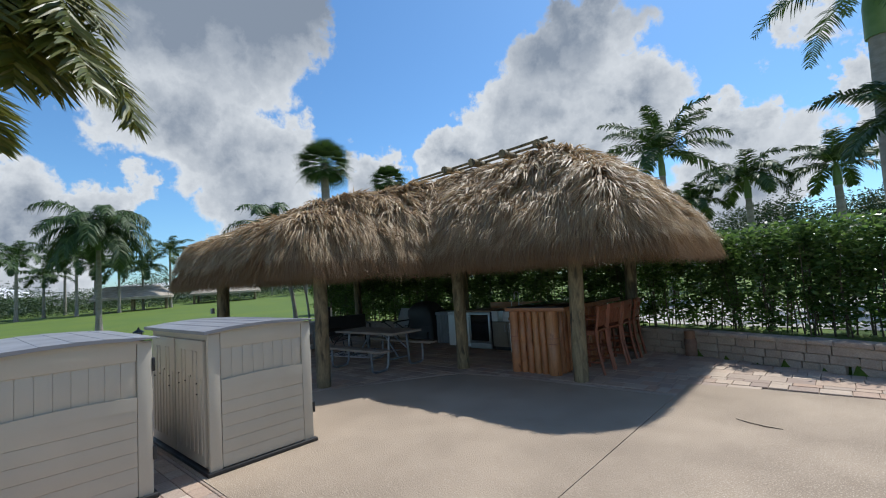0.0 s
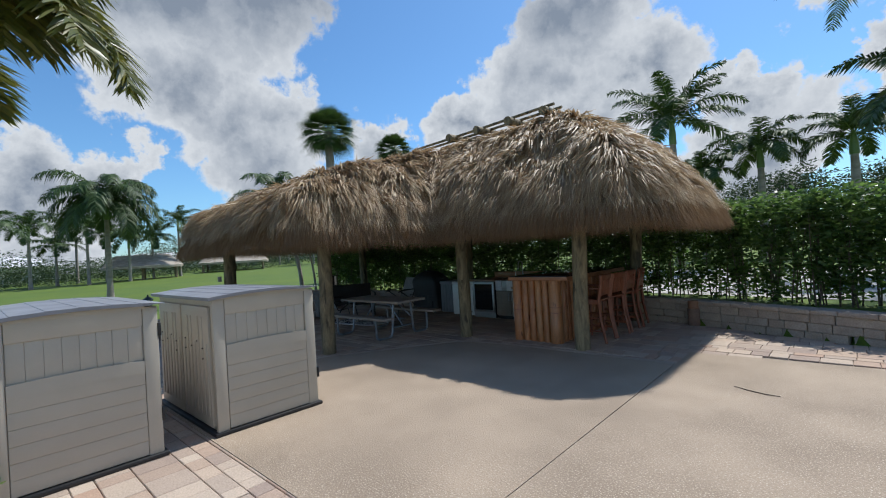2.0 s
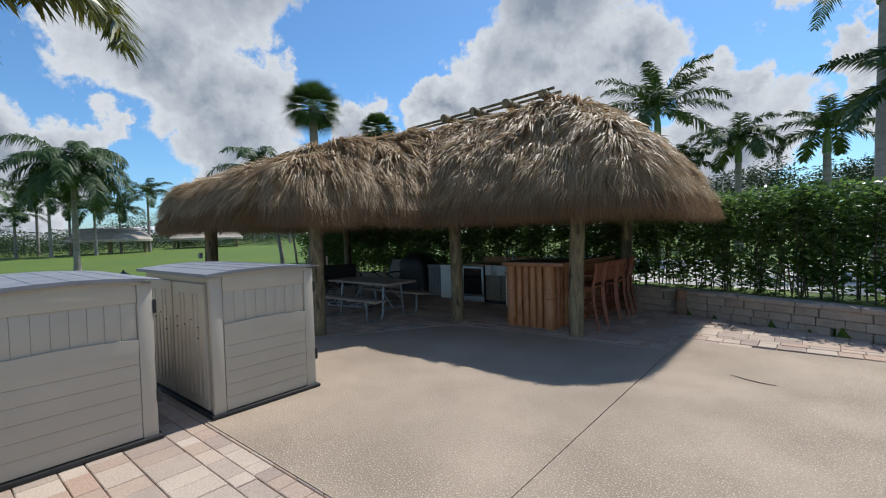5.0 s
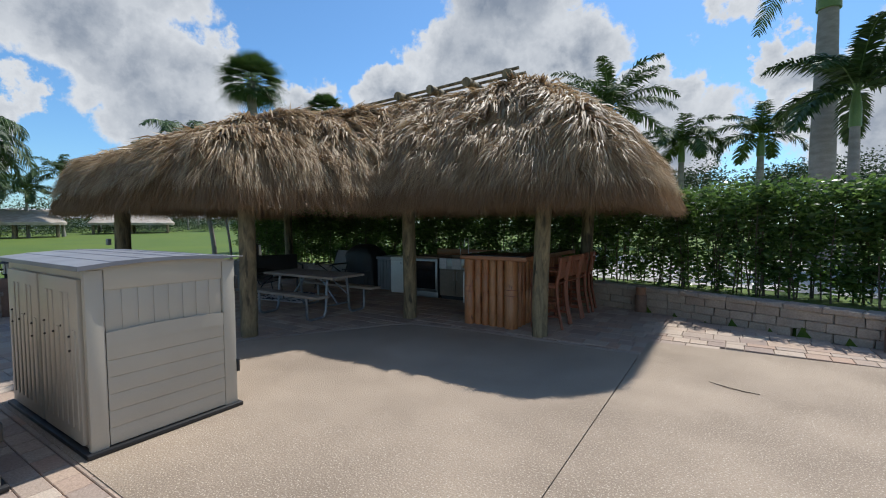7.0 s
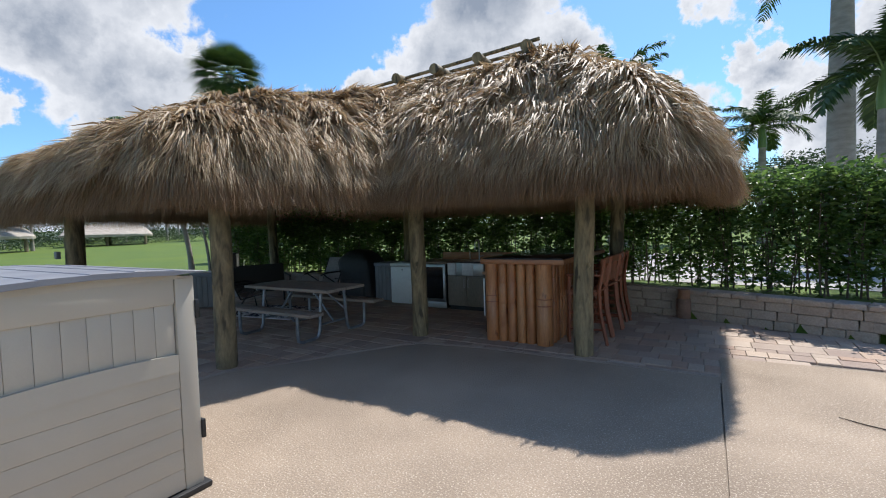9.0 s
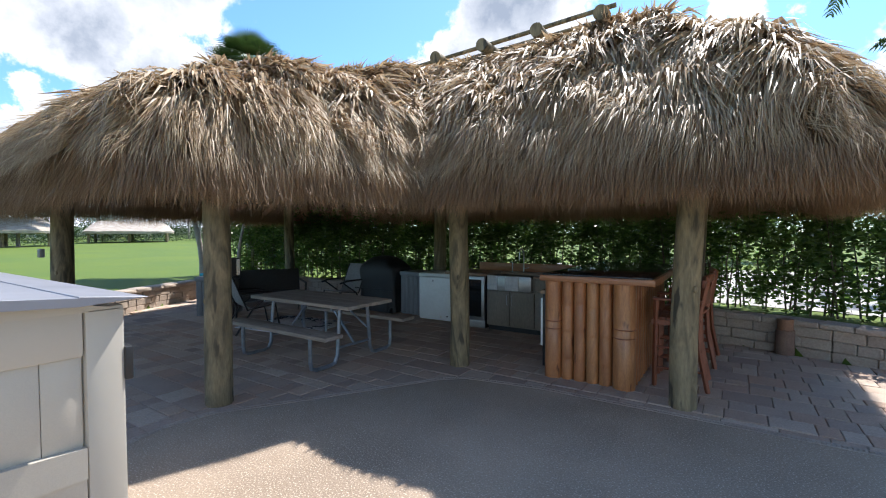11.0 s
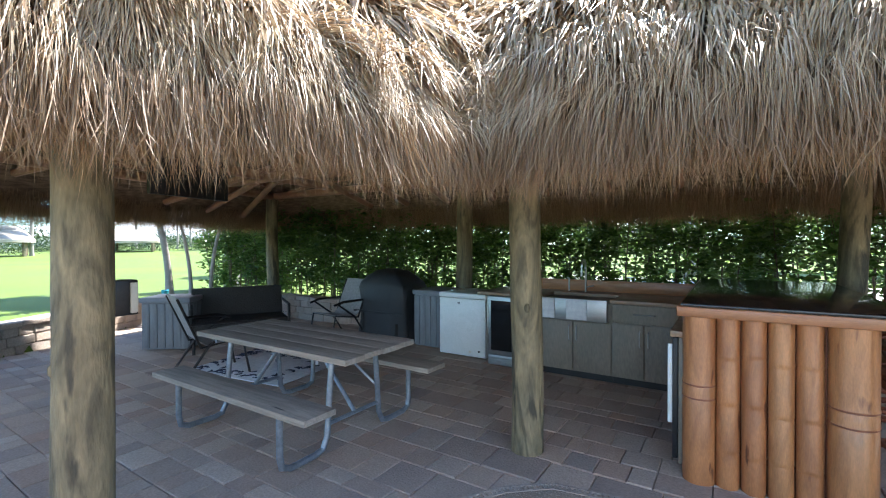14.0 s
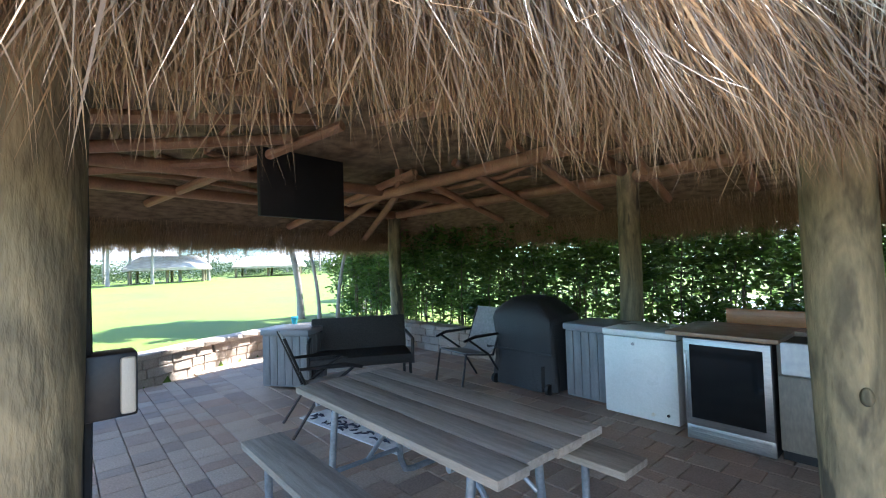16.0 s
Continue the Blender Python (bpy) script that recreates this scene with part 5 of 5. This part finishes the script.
def build_bollards():
    for x, y in ((-2.1, 8.93), (0.9, 7.75)):
        b = thing("wooden_bollard", x, y, 0, "short round timber post light with dark cap", "bollard", "bollards by the wall")
        part("post", tube([(0, 0, 0), (0, 0, 0.3)], 0.1, 16), M_BRICKCOL, b)
        part("head", tube([(0, 0, 0.3), (0, 0, 0.31), (0, 0, 0.44)], [0.1, 0.085, 0.085], 16), M_LOG, b, "brown sawn timber top")
    g = thing("garden_gate", -11.08, 1.86, 0, "low arched black wrought iron garden gate", "gate", rz=105)
    n = 9
    for i in range(n):
        u = i / (n - 1)
        part("bar", tube([(u * 0.8 + 0.05, 0, 0.06), (u * 0.8 + 0.05, 0, 0.66 + 0.16 * math.sin(math.pi * u * 0.5))], 0.009, 6), M_IRON, g)
    part("rail", tube([(0.05, 0, 0.12), (0.85, 0, 0.12)], 0.014, 6), M_IRON, g)
    part("arch", tube([(0.05 + 0.8 * i / 8, 0, 0.66 + 0.16 * math.sin(math.pi * i / 16)) for i in range(9)], 0.014, 6), M_IRON, g)
    part("scroll", tube([(0.45 + 0.16 * math.cos(a) * (1 - a / 12), 0, 0.38 + 0.16 * math.sin(a) * (1 - a / 12)) for a in [i * 0.5 for i in range(18)]], 0.009, 6), M_IRON, g)
    c = thing("lamp_column", -11.02, 1.72, 0, "round brown block column with black lantern", "lamp post")
    part("column", tube([(0, 0, 0), (0, 0, 0.3), (0, 0, 0.62), (0, 0, 0.66)], [0.13, 0.125, 0.125, 0.1], 18), M_BRICKCOL, c)
    ln = part("lantern_base", tube([(0, 0, 0.66), (0, 0, 0.7), (0, 0, 0.74)], [0.05, 0.03, 0.09], 12), M_IRON, c)
    part("lantern_glass", tube([(0, 0, 0.74), (0, 0, 0.92)], [0.06, 0.075], 6), M_LAMPGLASS, ln)
    for k in range(6):
        a = k * math.pi / 3
        part("lantern_bar", tube([(0.07 * math.cos(a), 0.07 * math.sin(a), 0.74), (0.085 * math.cos(a), 0.085 * math.sin(a), 0.92)], 0.006, 5), M_IRON, ln)
    part("lantern_roof", tube([(0, 0, 0.92), (0, 0, 0.96), (0, 0, 0.99), (0, 0, 1.03)], [0.125, 0.06, 0.02, 0.012], 12), M_IRON, ln)
    copy_thing(c, pose(-11.32, 2.72, 0, 0, 0, 30))
    pt = thing("plant_pot", -13.39, 7.64, 0.435, "small turquoise pot standing on the garden wall", "pot")
    part("pot", tube([(0, 0, 0), (0, 0, 0.13), (0, 0, 0.15), (0, 0, 0.13)], [0.045, 0.065, 0.068, 0.05], 14), M_POT, pt)


def build_flowers():
    rng = np.random.default_rng(3)
    f = thing("flower_bush", -4.3, -0.42, -0.05, "low ixora bush with orange flower heads", "bush")
    f.scale = (1.0, 1.0, 0.8)
    r = random.Random(3)
    bm = bmesh.new()
    for i in range(8):
        bm_tube(bm, [(0, 0, 0), (r.uniform(-.3, .3), r.uniform(-.3, .3), 0.5)], [0.012, 0.005], 5)
    part("stem", bm, M_STEM, f)
    cs = [(r.gauss(0, .28), r.gauss(0, .24), r.uniform(0.1, 0.62)) for _ in range(90)]
    ob = new("foliage", leaf_cloud("foliage", cs, rng, 14, (0.06, 0.06, 0.05), 0.07, M_LEAF))
    ob.parent = f
    for i in range(16):
        c = (r.gauss(0.1, .26), r.gauss(0.05, .24), r.uniform(0.5, 0.74))
        ob = new("flower_head", leaf_cloud("flower_head", [c], rng, 46, (0.04, 0.04, 0.025), 0.03, M_FLOWER))
        ob.parent = f


def build_far():
    r = random.Random(21)
    rng = np.random.default_rng(21)
    # distant thatched huts and white houses beyond the lawn
    def hut(x, y, w, d, rz, label):
        h = thing("thatched_hut", x, y, 0.3, label, "hut", rz=rz)
        h.scale = (1.0, 1.0, 0.66)
        bm = bmesh.new()
        rows = []
        for z, sx, sy in ((2.1, w / 2 + 0.6, d / 2 + 0.6), (2.4, w / 2 + 0.6, d / 2 + 0.6), (3.3, w / 2 + 0.1, d / 2 * 0.5), (3.95, w / 2 - 0.5, 0.15)):
            ring = []
            for k in range(32):
                a = 2 * math.pi * k / 32
                c, s = math.cos(a), math.sin(a)
                ring.append(bm.verts.new((sx * math.copysign(abs(c) ** 0.5, c) * (1 + r.uniform(-.02, .02)), sy * math.copysign(abs(s) ** 0.5, s), z + r.uniform(-.05, .05))))
            rows.append(ring)
        for a, b in zip(rows, rows[1:]):
            for k in range(32):
                bm.faces.new((a[k], a[(k + 1) % 32], b[(k + 1) % 32], b[k]))
        bm.faces.new(rows[-1])
        bm.faces.new(list(reversed(rows[0])))
        part("thatch_roof", bm, M_FARTHATCH, h, "grey-brown thatch roof")
        for sx in (-1, 0, 1):
            for sy in (-1, 1):
                part("post", tube([(sx * w / 2, sy * d / 2, -0.3), (sx * w / 2, sy * d / 2, 2.3)], 0.12, 8), M_POST, h)
    hut(-49, 11.4, 5.2, 3.4, 75, "distant thatched hut beyond the lawn")
    hut(-52, 21, 6, 4, 65, "distant thatched hut beside white houses")

    def house(x, y, w, d, rz):
        h = thing("house", x, y, 0.3, "single-storey white stucco house with pale hipped roof", "house", "houses beyond the lawn", rz=rz)
        part("wall", box(-w / 2, -d / 2, -0.5, w / 2, d / 2, 2.6), M_STUCCO, h)
        bm = bmesh.new()
        lo = [bm.verts.new((sx * (w / 2 + 0.6), sy * (d / 2 + 0.6), 2.6)) for sx, sy in ((-1, -1), (1, -1), (1, 1), (-1, 1))]
        up = [bm.verts.new((-w / 2 + d / 2, 0, 4.3)), bm.verts.new((w / 2 - d / 2, 0, 4.3))]
        bm.faces.new((lo[0], lo[1], up[1], up[0]))
        bm.faces.new((lo[2], lo[3], up[0], up[1]))
        bm.faces.new((lo[1], lo[2], up[1]))
        bm.faces.new((lo[3], lo[0], up[0]))
        bm.faces.new(list(reversed(lo)))
        part("roof", bm, M_ROOFW, h, smooth=False)
        for i in range(5):
            u = -w / 2 + w * (i + 0.5) / 5
            wn = part("window", box(u - 0.7, -d / 2 - 0.05, 0.7, u + 0.7, -d / 2 + 0.02, 2.0), M_STUCCO, h)
            part("pane", box(u - 0.62, -d / 2 - 0.062, 0.78, u + 0.62, -d / 2 - 0.04, 1.92), M_PANE, wn)
    house(-98, 26, 18, 10, 75)
    house(-92, 50, 16, 9, 65)
    house(-92, 2, 16, 9, 85)
    house(-90, -20, 14, 9, 95)
    # far shrubbery and woods
    def bushes(name, n, fx, label, size, per, spread, cat):
        cs = [fx(i / (n - 1)) for i in range(n)]
        tagged(new(name, leaf_cloud(name, cs, rng, per, spread, size, M_TREE)), label, cat, kind="stuff")
    bushes("far_shrubs", 260, lambda u: (-52 + r.uniform(-5, 5) - 4 * math.sin(u * 3), -25 + 90 * u, 0.9 + r.uniform(-.3, .5)), "dark shrubs along the lawn's far side", 0.15, 150, (0.7, 0.7, 0.36), "shrubs")
    bushes("far_woods", 460, lambda u: (-40 + 120 * u + r.uniform(-2, 2), 62 + r.uniform(-4, 4) - 18 * u, 1.0 + r.random() ** 0.6 * (4.6 + 1.6 * math.sin(u * 23) + 1.2 * math.sin(u * 51))), "dark green woods beyond the hedge", 0.26, 400, (1.0, 1.0, 0.7), "trees")
    bushes("far_garden", 420, lambda u: (-70 + r.uniform(-6, 6), -30 + 110 * u, 0.9 + r.random() * (2.3 + 1.3 * math.sin(u * 31))), "mixed garden trees between far houses", 0.22, 260, (1.2, 1.2, 0.8), "trees")
    bm = bmesh.new()
    bm.faces.new([bm.verts.new(p) for p in ((-9, 11.4, 0.372), (14, 8.2, 0.372), (30, 17.0, 0.372), (-9, 19.0, 0.372))])
    tagged(new("road", finish(bm, "road", M_ROAD, False)), "pale sunlit gravel drive behind the hedge", "road", kind="structure")
    tg = thing("fallen_twig", -0.75, 5.35, 0.0, "thin brown fallen palm twig on concrete", "twig", rz=-20)
    part("stem", tube([(-0.2, 0.03, 0.006), (-0.05, 0, 0.008), (0.1, 0.0, 0.008), (0.22, 0.04, 0.006)], [0.003, 0.005, 0.005, 0.003], 6), M_STEM, tg)


build_bollards()
build_flowers()
build_far()
build_wall()
build_pavers()
